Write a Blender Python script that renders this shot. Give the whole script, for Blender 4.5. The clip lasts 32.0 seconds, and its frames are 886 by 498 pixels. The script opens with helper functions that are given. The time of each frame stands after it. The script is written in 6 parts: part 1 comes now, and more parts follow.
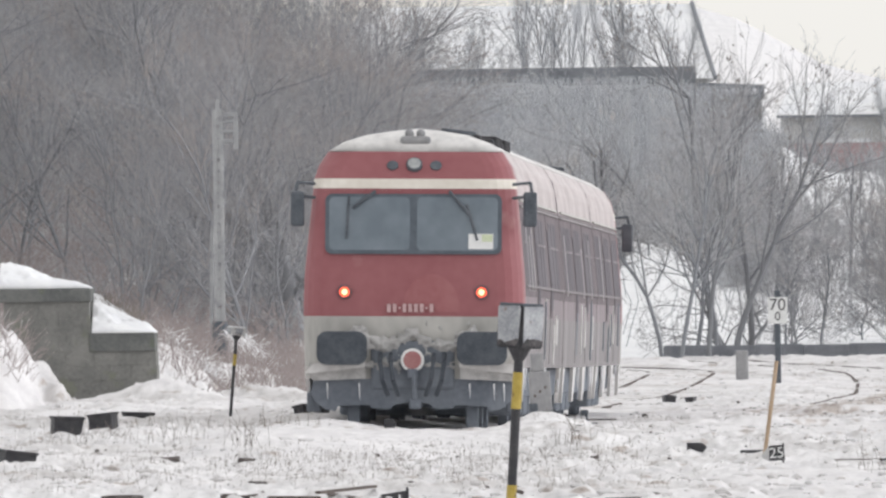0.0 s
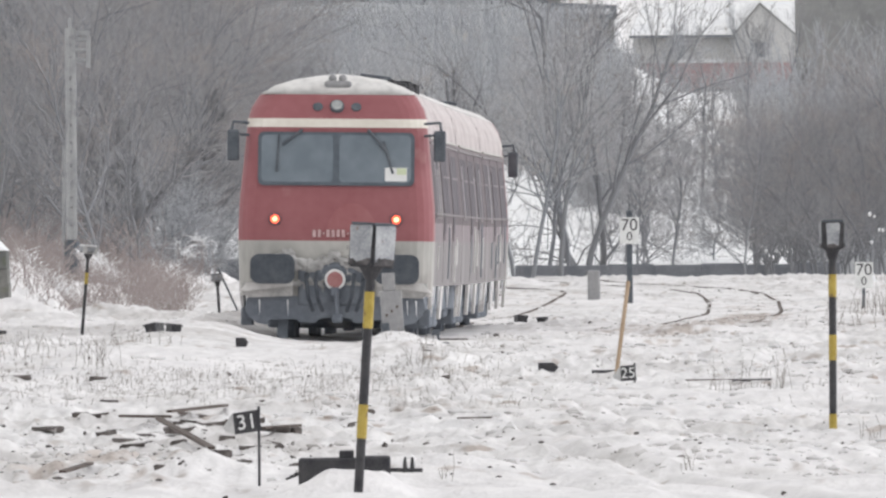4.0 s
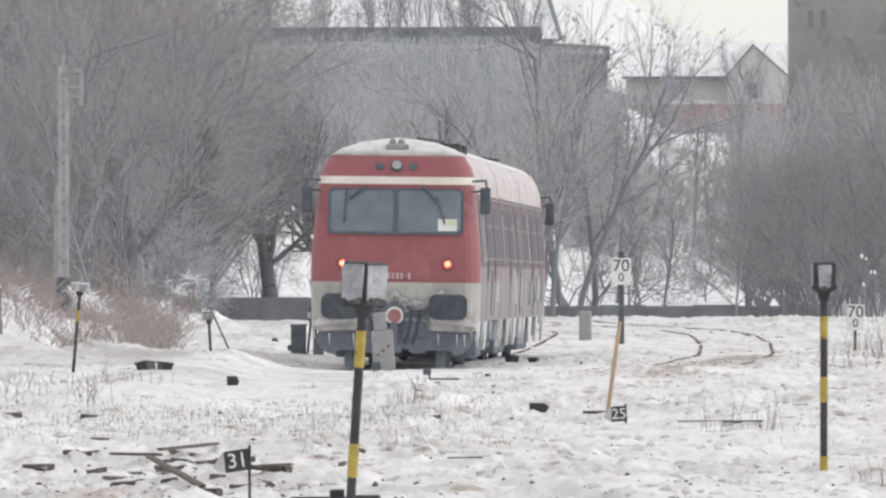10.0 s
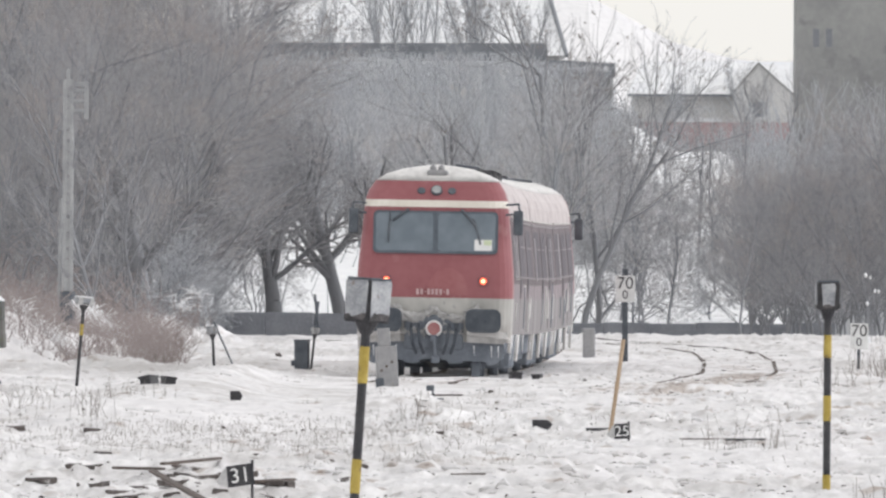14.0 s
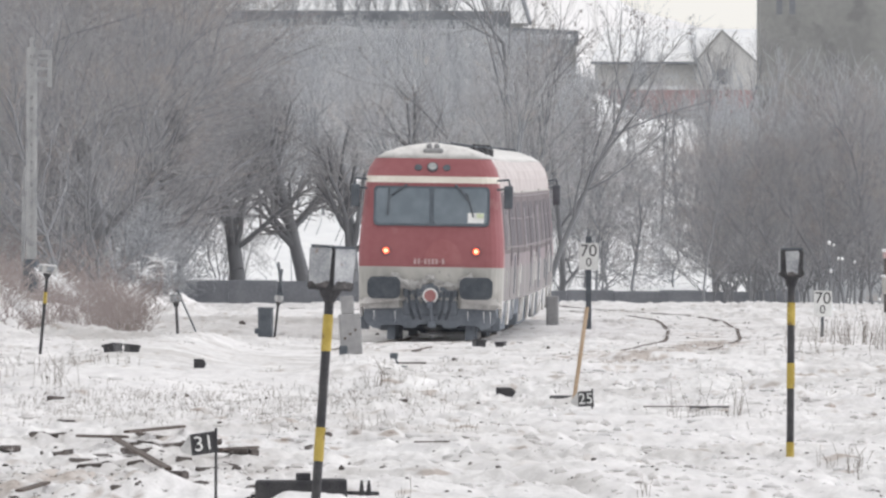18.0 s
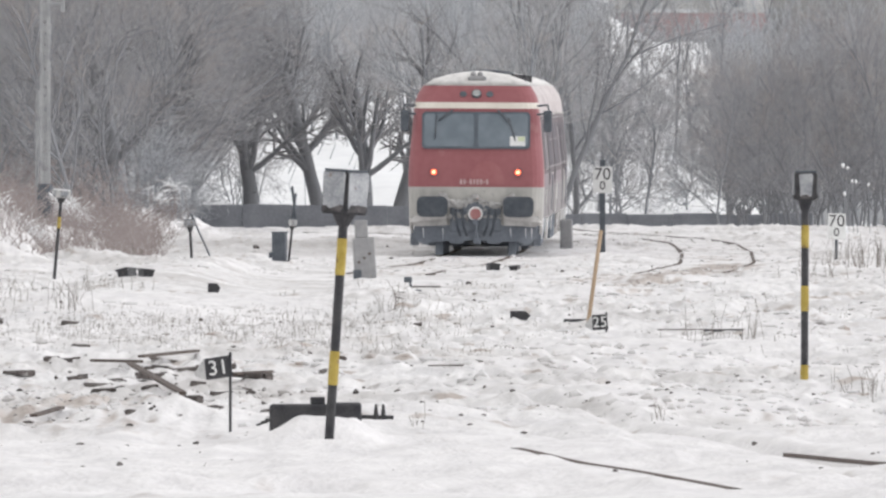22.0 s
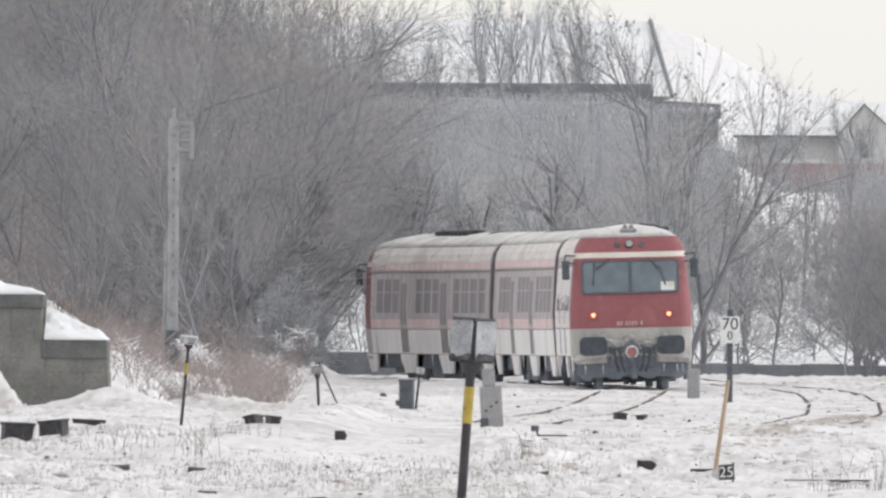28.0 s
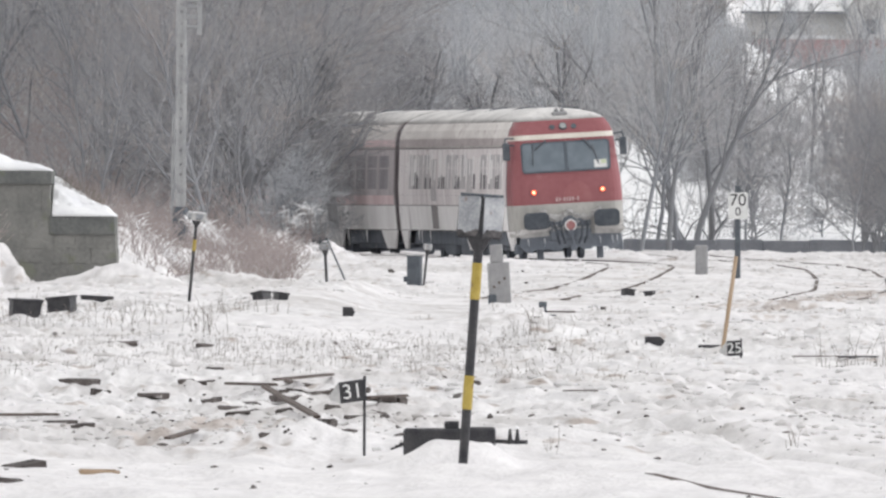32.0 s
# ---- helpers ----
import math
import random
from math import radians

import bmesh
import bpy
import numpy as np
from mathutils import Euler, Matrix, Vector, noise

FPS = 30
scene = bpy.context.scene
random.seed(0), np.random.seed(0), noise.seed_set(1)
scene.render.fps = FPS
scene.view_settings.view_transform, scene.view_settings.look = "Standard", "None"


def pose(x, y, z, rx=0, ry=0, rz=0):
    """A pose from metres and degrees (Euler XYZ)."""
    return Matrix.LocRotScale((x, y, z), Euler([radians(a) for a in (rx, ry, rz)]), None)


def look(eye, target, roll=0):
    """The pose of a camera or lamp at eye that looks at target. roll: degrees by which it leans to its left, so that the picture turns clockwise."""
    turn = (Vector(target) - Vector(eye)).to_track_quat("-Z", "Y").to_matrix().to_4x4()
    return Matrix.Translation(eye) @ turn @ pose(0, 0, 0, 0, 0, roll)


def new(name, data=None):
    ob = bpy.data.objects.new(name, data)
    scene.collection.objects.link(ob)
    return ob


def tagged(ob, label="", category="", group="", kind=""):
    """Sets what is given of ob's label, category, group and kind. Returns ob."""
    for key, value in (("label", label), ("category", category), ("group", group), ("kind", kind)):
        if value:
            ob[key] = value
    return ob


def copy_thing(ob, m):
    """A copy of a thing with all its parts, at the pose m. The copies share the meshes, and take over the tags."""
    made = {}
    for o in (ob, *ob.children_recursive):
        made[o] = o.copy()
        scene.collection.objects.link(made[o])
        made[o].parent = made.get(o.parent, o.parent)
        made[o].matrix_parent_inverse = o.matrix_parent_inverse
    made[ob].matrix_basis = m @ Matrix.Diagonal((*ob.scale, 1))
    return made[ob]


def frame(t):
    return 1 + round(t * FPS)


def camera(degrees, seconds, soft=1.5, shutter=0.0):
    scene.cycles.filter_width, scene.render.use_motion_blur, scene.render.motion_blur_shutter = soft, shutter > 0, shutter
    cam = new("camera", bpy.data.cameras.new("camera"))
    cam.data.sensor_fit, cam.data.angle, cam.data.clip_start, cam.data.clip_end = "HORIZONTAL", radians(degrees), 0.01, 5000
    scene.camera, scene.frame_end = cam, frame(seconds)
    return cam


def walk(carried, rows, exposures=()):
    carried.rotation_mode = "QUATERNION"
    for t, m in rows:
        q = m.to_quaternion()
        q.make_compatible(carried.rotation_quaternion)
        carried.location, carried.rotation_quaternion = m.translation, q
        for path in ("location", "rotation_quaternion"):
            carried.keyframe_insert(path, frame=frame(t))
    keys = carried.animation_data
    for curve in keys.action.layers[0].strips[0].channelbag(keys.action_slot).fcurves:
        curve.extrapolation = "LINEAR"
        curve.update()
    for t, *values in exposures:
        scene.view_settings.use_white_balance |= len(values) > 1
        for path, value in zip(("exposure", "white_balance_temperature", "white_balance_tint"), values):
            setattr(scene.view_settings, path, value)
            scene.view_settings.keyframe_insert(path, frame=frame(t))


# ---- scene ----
# Winter railway yard: a red diesel railcar set leaves over the points and round a left-hand curve.
# x to the right, y along the line of sight, z up; z = 0 is the yard's level below the eye.
EYE = Vector((0.0, 0.0, 1.75))
cam = camera(2.3636, 32.0, soft=2.5)
# seconds, swing to the right and upwards in metres at 1000 m, lean in degrees
PATH = [
    (0.0, -7.025, 2.870, -0.73),
    (0.5, -6.853, 2.092, -0.64),
    (1.0, -3.367, 2.126, -0.68),
    (1.5, -3.379, 2.014, -0.76),
    (2.0, -1.714, 2.376, -0.65),
    (2.5, -0.490, 2.592, -0.67),
    (3.0, 0.875, 1.147, -0.56),
    (3.5, 0.613, -1.135, -0.55),
    (5.5, -3.526, 1.749, -0.62),
    (6.0, -2.706, 3.167, -0.68),
    (6.5, -0.802, 3.701, -0.57),
    (7.0, -1.648, 1.563, -0.45),
    (7.5, -0.781, 1.032, -0.35),
    (8.0, 0.076, 0.044, -0.22),
    (8.5, 1.491, 0.062, -0.21),
    (9.0, -0.565, 1.294, -0.28),
    (9.5, -0.215, 0.555, -0.29),
    (10.0, 0.217, 0.887, -0.21),
    (10.5, -0.215, 2.269, -0.24),
    (11.0, 0.060, 4.256, -0.28),
    (11.5, -0.365, 3.600, -0.26),
    (12.0, 0.758, 3.119, -0.15),
    (12.5, 2.067, 1.880, -0.02),
    (13.0, 1.020, 1.981, 0.04),
    (13.5, 1.090, 2.116, 0.16),
    (14.0, 0.023, 1.640, 0.17),
    (14.5, 0.983, 1.936, 0.18),
    (15.0, 3.361, 0.929, 0.18),
    (15.5, 3.623, -1.111, 0.13),
    (17.5, 2.289, 1.444, 0.14),
    (18.0, 1.726, 0.143, 0.12),
    (18.5, -0.415, 0.051, 0.20),
    (19.0, -0.012, -0.138, 0.15),
    (19.5, -1.327, -0.244, 0.06),
    (20.0, -0.520, 0.146, 0.06),
    (20.5, -0.361, 0.876, 0.03),
    (21.0, 0.067, -1.644, -0.03),
    (21.5, -0.690, -1.077, -0.03),
    (22.0, 1.083, -3.410, -0.03),
    (22.5, 1.372, -2.516, 0.00),
    (23.0, 1.692, -2.841, -0.02),
    (23.5, 1.182, -2.449, -0.05),
    (24.0, -0.000, -1.079, 0.00),
    (24.5, -1.867, 0.182, 0.00),
    (25.0, -2.435, -0.080, 0.04),
    (25.5, -3.207, 0.331, 0.13),
    (26.0, -3.657, 1.905, 0.15),
    (26.5, -4.070, 2.923, 0.26),
    (28.5, -4.893, 4.001, 0.35),
    (29.0, -5.597, 4.766, 0.30),
    (29.5, -5.036, 4.246, 0.33),
    (30.0, -5.338, 3.649, 0.31),
    (30.5, -4.703, 2.471, 0.33),
    (31.0, -4.683, -2.272, 0.24),
    (31.5, -4.886, -2.903, 0.35),
    (32.0, -5.211, -2.277, 0.32),
]
walk(cam, [(t, look(EYE, EYE + Vector((a, 1000.0, b)), r)) for t, a, b, r in PATH],
     exposures=[(0.0, 0.0, 5800, 11), (10.0, 0.02, 5800, 11), (22.0, 0.06, 5800, 11), (26.0, 0.05, 5800, 11), (30.0, 0.03, 5800, 11), (31.0, 0.08, 5800, 11), (32.0, 0.08, 5800, 11)])

# ---------------------------------------------------------------- light
SUN_TURN, SUN_HIGH = radians(80), radians(25)
world = bpy.data.worlds.new("winter_sky")
scene.world = world
world.use_nodes = True
wn, wl = world.node_tree.nodes, world.node_tree.links
sky = wn.new("ShaderNodeTexSky")
sky.sky_type, sky.sun_disc = "NISHITA", False
sky.sun_elevation, sky.sun_rotation = SUN_HIGH, SUN_TURN
sky.dust_density, sky.air_density, sky.ozone_density = 2.0, 1.0, 1.0
veil = wn.new("ShaderNodeHueSaturation")
veil.inputs["Saturation"].default_value = 0.35
wl.new(sky.outputs["Color"], veil.inputs["Color"])
cloud = wn.new("ShaderNodeMix")       # thin high cloud over the whole sky
cloud.data_type = "RGBA"
cloud.inputs["Factor"].default_value = 0.55
cloud.inputs["B"].default_value = (9.9, 9.0, 7.5, 1)
wl.new(veil.outputs["Color"], cloud.inputs["A"])
wl.new(cloud.outputs["Result"], wn["Background"].inputs["Color"])
wn["Background"].inputs["Strength"].default_value = 0.15

sun = new("sun", bpy.data.lights.new("sun", "SUN"))
sun.data.energy, sun.data.angle, sun.data.color = 0.70, radians(14), (1.0, 0.95, 0.88)
sun.matrix_world = look((0, 0, 60), Vector((0, 0, 60)) - Vector((
    math.sin(SUN_TURN) * math.cos(SUN_HIGH), math.cos(SUN_TURN) * math.cos(SUN_HIGH), math.sin(SUN_HIGH))))


# ---------------------------------------------------------------- materials
def mat(name, c1, c2, scale=1.0, rough=0.7, bump=0.2, metal=0.0, fine=8.0, stretch=(1, 1, 1), spot=None, spread=0.12, tone=0.0, shine=0.15, stain=None):
    """Two colours mixed by noise at two sizes, with relief; spot: a third colour in patches; tone: how far pieces differ."""
    m = bpy.data.materials.new(name)
    m.use_nodes = True
    n, l = m.node_tree.nodes, m.node_tree.links
    b = n["Principled BSDF"]
    b.inputs["Roughness"].default_value, b.inputs["Metallic"].default_value = rough, metal
    b.inputs["Specular IOR Level"].default_value = shine
    tc, mp = n.new("ShaderNodeTexCoord"), n.new("ShaderNodeMapping")
    mp.inputs["Scale"].default_value = stretch
    l.new(tc.outputs["Object"], mp.inputs["Vector"])

    def noise_node(s, detail):
        t = n.new("ShaderNodeTexNoise")
        t.inputs["Scale"].default_value, t.inputs["Detail"].default_value = s, detail
        l.new(mp.outputs["Vector"], t.inputs["Vector"])
        return t

    big, small = noise_node(scale, 4), noise_node(scale * fine, 5)
    add = n.new("ShaderNodeMath")
    add.operation = "MULTIPLY_ADD"
    add.inputs[1].default_value = 0.45
    l.new(small.outputs["Fac"], add.inputs[0])
    l.new(big.outputs["Fac"], add.inputs[2])
    ramp = n.new("ShaderNodeValToRGB")
    ramp.color_ramp.elements[0].position, ramp.color_ramp.elements[1].position = 0.72 - spread * 1.6, 0.72 + spread * 1.6
    ramp.color_ramp.elements[0].color, ramp.color_ramp.elements[1].color = (*c1, 1), (*c2, 1)
    l.new(add.outputs[0], ramp.inputs["Fac"])
    out = ramp.outputs["Color"]
    if spot:
        col, size, limit = spot
        patch = noise_node(size, 6)
        r2 = n.new("ShaderNodeValToRGB")
        r2.color_ramp.elements[0].position, r2.color_ramp.elements[1].position = limit, limit + 0.07
        l.new(patch.outputs["Fac"], r2.inputs["Fac"])
        mix = n.new("ShaderNodeMix")
        mix.data_type = "RGBA"
        l.new(r2.outputs["Color"], mix.inputs["Factor"])
        l.new(out, mix.inputs["A"])
        mix.inputs["B"].default_value = (*col, 1)
        out = mix.outputs["Result"]
    if stain:
        col, size, share = stain
        wide = noise_node(size, 3)
        r3 = n.new("ShaderNodeMapRange")
        r3.inputs["From Min"].default_value, r3.inputs["From Max"].default_value = 0.42, 0.68
        r3.inputs["To Max"].default_value = share
        l.new(wide.outputs["Fac"], r3.inputs["Value"])
        mix2 = n.new("ShaderNodeMix")
        mix2.data_type = "RGBA"
        l.new(r3.outputs["Result"], mix2.inputs["Factor"])
        l.new(out, mix2.inputs["A"])
        mix2.inputs["B"].default_value = (*col, 1)
        out = mix2.outputs["Result"]
    if tone:
        info, hsv = n.new("ShaderNodeObjectInfo"), n.new("ShaderNodeHueSaturation")
        rng = n.new("ShaderNodeMapRange")
        rng.inputs["To Min"].default_value, rng.inputs["To Max"].default_value = 1 - tone, 1 + tone
        l.new(info.outputs["Random"], rng.inputs["Value"])
        l.new(rng.outputs["Result"], hsv.inputs["Value"])
        l.new(out, hsv.inputs["Color"])
        out = hsv.outputs["Color"]
    l.new(out, b.inputs["Base Color"])
    if bump:
        bp = n.new("ShaderNodeBump")
        bp.inputs["Strength"].default_value, bp.inputs["Distance"].default_value = bump, 0.05
        l.new(add.outputs[0], bp.inputs["Height"])
        l.new(bp.outputs["Normal"], b.inputs["Normal"])
    return m


def glow(name, colour, strength):
    m = bpy.data.materials.new(name)
    m.use_nodes = True
    b = m.node_tree.nodes["Principled BSDF"]
    b.inputs["Base Color"].default_value = (*colour, 1)
    b.inputs["Emission Color"].default_value, b.inputs["Emission Strength"].default_value = (*colour, 1), strength
    return m


# Whiter copy of SNOW; its colour makes up for tree shade on the slope.
WHITER_SNOW = mat("whiter_slope_snow", (0.84, 0.84, 0.85), (0.92, 0.92, 0.92), 0.9, 0.6, 0.3, fine=7)
CAKED = mat("caked_dirty_snow", (0.30, 0.295, 0.29), (0.55, 0.54, 0.53), 3.0, 0.85, 0.8, fine=5)
PANE_RUST = mat("sooty_rusted_pane", (0.05, 0.048, 0.05), (0.14, 0.13, 0.13), 14, 0.6, 0.3)
NUMERAL = mat("worn_pale_number_paint", (0.46, 0.30, 0.30), (0.58, 0.42, 0.42), 6, 0.6, 0.1)
SNOW = mat("snow", (0.74, 0.74, 0.76), (0.86, 0.86, 0.86), 1.3, 0.55, 0.5, fine=9)
SNOW_CLEAN = mat("settled_snow", (0.665, 0.65, 0.652), (0.78, 0.764, 0.762), 1.1, 0.65, 0.4, fine=9, stretch=(1, 0.4, 1))
SNOW_YARD = mat("trodden_snow", (0.60, 0.588, 0.592), (0.80, 0.784, 0.78), 2.4, 0.7, 0.7, fine=6, stretch=(1, 0.3, 1), spot=((0.40, 0.345, 0.31), 2.6, 0.615), spread=0.13, stain=((0.47, 0.445, 0.43), 0.42, 0.7))
SNOW_ROOF = mat("dusty_roof_snow", (0.50, 0.485, 0.475), (0.74, 0.72, 0.70), 0.8, 0.6, 0.4, stretch=(1.5, 0.6, 1), spot=((0.40, 0.37, 0.365), 1.4, 0.61))
# Frosted left roof, a paler copy of ROOF_EDGE to offset its shade.
ROOF_FROST = mat("lifted_cream_roof_frost", (0.64, 0.60, 0.575), (0.82, 0.785, 0.755), 0.9, 0.7, 0.2, stretch=(1, 0.7, 2), spot=((0.55, 0.49, 0.48), 1.5, 0.63))
ROOF_EDGE = mat("dusty_pink_roof", (0.42, 0.37, 0.368), (0.58, 0.53, 0.52), 0.9, 0.6, 0.2, stretch=(1, 0.7, 2), spot=((0.36, 0.30, 0.30), 1.5, 0.62))
STRIPE = mat("cream_stripe_paint", (0.66, 0.61, 0.54), (0.78, 0.74, 0.67), 1.2, 0.5, 0.05)
FRAME = mat("blue_grey_window_frame", (0.095, 0.11, 0.13), (0.135, 0.155, 0.18), 1.5, 0.5, 0.05)
# Stem brown lightened in place of haze; the pale spots are frost.
BROWN_TWIG = mat("rusty_brown_stems", (0.30, 0.257, 0.247), (0.41, 0.362, 0.35), 1.6, 0.9, 0.0, stretch=(1, 0.15, 1), spot=((0.68, 0.66, 0.66), 2.2, 0.61))
# Reds greyed beyond their fading and frost, as a painted share of haze.
RED = mat("faded_red_paint", (0.272, 0.102, 0.111), (0.33, 0.138, 0.147), 0.5, 0.45, 0.05, fine=14, spot=((0.41, 0.22, 0.22), 0.9, 0.64))
FADED = mat("faded_pink_red_paint", (0.30, 0.115, 0.122), (0.355, 0.155, 0.16), 1.2, 0.5, 0.03)
RED_SIDE = mat("frosted_red_paint", (0.275, 0.245, 0.254), (0.355, 0.32, 0.328), 0.8, 0.95, 0.05, stretch=(1, 2.4, 0.25), spot=((0.46, 0.40, 0.40), 1.1, 0.60), shine=0.0)
# Left-side snow tones down to DUSTED_GLASS, brightened further against shade and haze.
FROSTED = mat("lifted_snow_blown_paint", (0.66, 0.61, 0.612), (0.84, 0.80, 0.79), 0.9, 0.95, 0.05, stretch=(1, 3.0, 0.2), spot=((0.52, 0.45, 0.455), 1.2, 0.62), shine=0.0)
PINK_WAIST = mat("lifted_pinkish_frost_paint", (0.66, 0.52, 0.525), (0.80, 0.67, 0.67), 0.9, 0.95, 0.05, stretch=(1, 2.0, 0.3), shine=0.0)
SNOW_FILM = mat("lifted_snow_film", (0.76, 0.735, 0.73), (0.90, 0.885, 0.875), 0.9, 0.95, 0.1, stretch=(1, 1.6, 0.3), spot=((0.62, 0.59, 0.59), 1.5, 0.63), shine=0.0)
FROST_GLASS = mat("lifted_frosted_glass", (0.42, 0.40, 0.41), (0.62, 0.595, 0.595), 0.9, 0.8, 0.0, stretch=(1, 3.5, 0.25), shine=0.1)
MAROON = mat("frosted_maroon_paint", (0.188, 0.167, 0.175), (0.24, 0.216, 0.224), 0.9, 0.95, 0.05, stretch=(1, 2.0, 0.3), spot=((0.34, 0.30, 0.305), 1.2, 0.63), shine=0.0)
DUSTED = mat("lifted_snow_dusted_maroon", (0.45, 0.41, 0.42), (0.58, 0.54, 0.545), 0.9, 0.95, 0.05, stretch=(1, 2.4, 0.25), spot=((0.66, 0.62, 0.62), 1.2, 0.62), shine=0.0)
DUSTED_GLASS = mat("lifted_snow_dusted_glass", (0.29, 0.275, 0.29), (0.40, 0.382, 0.392), 0.9, 0.9, 0.0, stretch=(1, 3.0, 0.3), shine=0.0)
CREAM_SIDE = mat("grey_cream_side_paint", (0.265, 0.25, 0.252), (0.37, 0.352, 0.352), 0.9, 0.95, 0.1, stretch=(1, 1.6, 0.3), spot=((0.50, 0.485, 0.48), 1.6, 0.63), shine=0.0)
CREAM = mat("dirty_cream_paint", (0.38, 0.37, 0.35), (0.55, 0.535, 0.505), 0.9, 0.5, 0.1, stretch=(1, 1, 0.5), spot=((0.38, 0.36, 0.34), 1.3, 0.62))
# Grime, black paint and dark metal lifted and blued to imitate haze.
UNDER = mat("haze_lifted_grimy_underframe", (0.15, 0.166, 0.195), (0.225, 0.243, 0.272), 1.5, 0.8, 0.3, spot=((0.45, 0.45, 0.46), 1.3, 0.67))
BLACK = mat("worn_black_paint", (0.04, 0.04, 0.046), (0.08, 0.078, 0.08), 9, 0.55, 0.2)
DARK = mat("haze_lifted_dark_metal", (0.08, 0.09, 0.105), (0.14, 0.152, 0.17), 4, 0.6, 0.2)
YELLOW = mat("worn_yellow_paint", (0.36, 0.27, 0.06), (0.48, 0.37, 0.10), 10, 0.55, 0.2, spot=((0.22, 0.16, 0.07), 14, 0.60))
ENAMEL = mat("weathered_white_enamel", (0.22, 0.23, 0.25), (0.45, 0.455, 0.465), 7, 0.4, 0.1, spot=((0.20, 0.14, 0.11), 8, 0.62))
WHITE = mat("white_sign_paint", (0.70, 0.70, 0.69), (0.82, 0.82, 0.81), 5, 0.5, 0.1)
GREYBOX = mat("weathered_grey_sheet", (0.42, 0.42, 0.42), (0.62, 0.61, 0.60), 3, 0.6, 0.2, spot=((0.25, 0.24, 0.24), 4, 0.64))
RAIL = mat("rusty_rail_steel", (0.06, 0.047, 0.042), (0.13, 0.10, 0.085), 6, 0.65, 0.3)
TIMBER = mat("weathered_timber", (0.075, 0.067, 0.064), (0.17, 0.15, 0.142), 3, 0.85, 0.5, stretch=(1, 0.2, 1), tone=0.25, spot=((0.62, 0.60, 0.59), 5, 0.6))
PALE_WOOD = mat("pale_new_wood", (0.34, 0.25, 0.165), (0.46, 0.35, 0.25), 5, 0.7, 0.2)
CONCRETE = mat("weathered_concrete", (0.26, 0.26, 0.27), (0.38, 0.375, 0.375), 1.5, 0.85, 0.4, spot=((0.20, 0.20, 0.21), 2.2, 0.6))
MAST_CONCRETE = mat("pale_mast_concrete", (0.31, 0.316, 0.325), (0.43, 0.432, 0.435), 2.2, 0.85, 0.4, spot=((0.27, 0.272, 0.28), 1.8, 0.57))
# Twig greys set pale, bluish and close together to stand in for haze.
TWIG_WOOD = mat("haze_lifted_darker_twigs", (0.325, 0.327, 0.343), (0.388, 0.386, 0.394), 0.6, 0.9, 0.0, tone=0.05, spot=((0.415, 0.37, 0.345), 0.30, 0.54))
TWIG_THICKET = mat("haze_lifted_thicket_twigs", (0.33, 0.327, 0.336), (0.41, 0.402, 0.408), 0.6, 0.9, 0.0, tone=0.08)
WITHERED = mat("withered_leaves", (0.25, 0.225, 0.205), (0.34, 0.305, 0.28), 6.0, 0.9, 0.0)
TWIG_DARK = mat("haze_lifted_scrub_twigs", (0.45, 0.462, 0.485), (0.53, 0.54, 0.558), 0.6, 0.9, 0.0, tone=0.08)
MASONRY = mat("mossy_stone", (0.165, 0.165, 0.158), (0.25, 0.247, 0.232), 1.6, 0.9, 0.9, spot=((0.195, 0.20, 0.165), 2.1, 0.58), tone=0.02)
COPING = mat("dark_coping_stone", (0.125, 0.13, 0.128), (0.185, 0.188, 0.18), 1.8, 0.9, 0.9, spot=((0.15, 0.16, 0.13), 2.1, 0.58))
# Bark, twigs and slope floor carry the same haze in their base colour.
BARK = mat("haze_lifted_bark", (0.285, 0.297, 0.318), (0.345, 0.353, 0.372), 2.5, 0.9, 0.3, stretch=(1, 1, 0.3), tone=0.08)
BARK_WOOD = mat("haze_lifted_wood_bark", (0.24, 0.246, 0.262), (0.29, 0.293, 0.306), 2.5, 0.9, 0.3, stretch=(1, 1, 0.3), tone=0.06)
TWIG = mat("haze_lifted_grey_twigs", (0.525, 0.528, 0.545), (0.605, 0.602, 0.608), 0.6, 0.9, 0.0, tone=0.08, spot=((0.59, 0.55, 0.52), 0.35, 0.56))
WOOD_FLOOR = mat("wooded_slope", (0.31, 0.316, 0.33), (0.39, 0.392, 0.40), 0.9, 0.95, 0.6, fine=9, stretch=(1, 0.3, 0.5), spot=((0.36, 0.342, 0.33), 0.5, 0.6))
DRY_GRASS = mat("dry_grass", (0.17, 0.15, 0.135), (0.30, 0.265, 0.235), 2.0, 0.9, 0.0)
# Low wall and hedge lightened to bluish grey, haze put into the colour.
HEDGE = mat("haze_lifted_planks", (0.22, 0.23, 0.255), (0.31, 0.32, 0.345), 1.5, 0.9, 0.4)
PLASTER = mat("grey_plaster", (0.31, 0.31, 0.305), (0.40, 0.398, 0.385), 0.5, 0.9, 0.3, spot=((0.27, 0.27, 0.268), 0.8, 0.57))
TIMBER_WALL = mat("grey_brown_wall", (0.22, 0.215, 0.21), (0.30, 0.29, 0.28), 0.7, 0.9, 0.3)
PALE_WALL = mat("pale_house_wall", (0.64, 0.635, 0.62), (0.74, 0.73, 0.715), 0.6, 0.9, 0.2)
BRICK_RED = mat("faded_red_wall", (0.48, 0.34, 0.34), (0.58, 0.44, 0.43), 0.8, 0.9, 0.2)
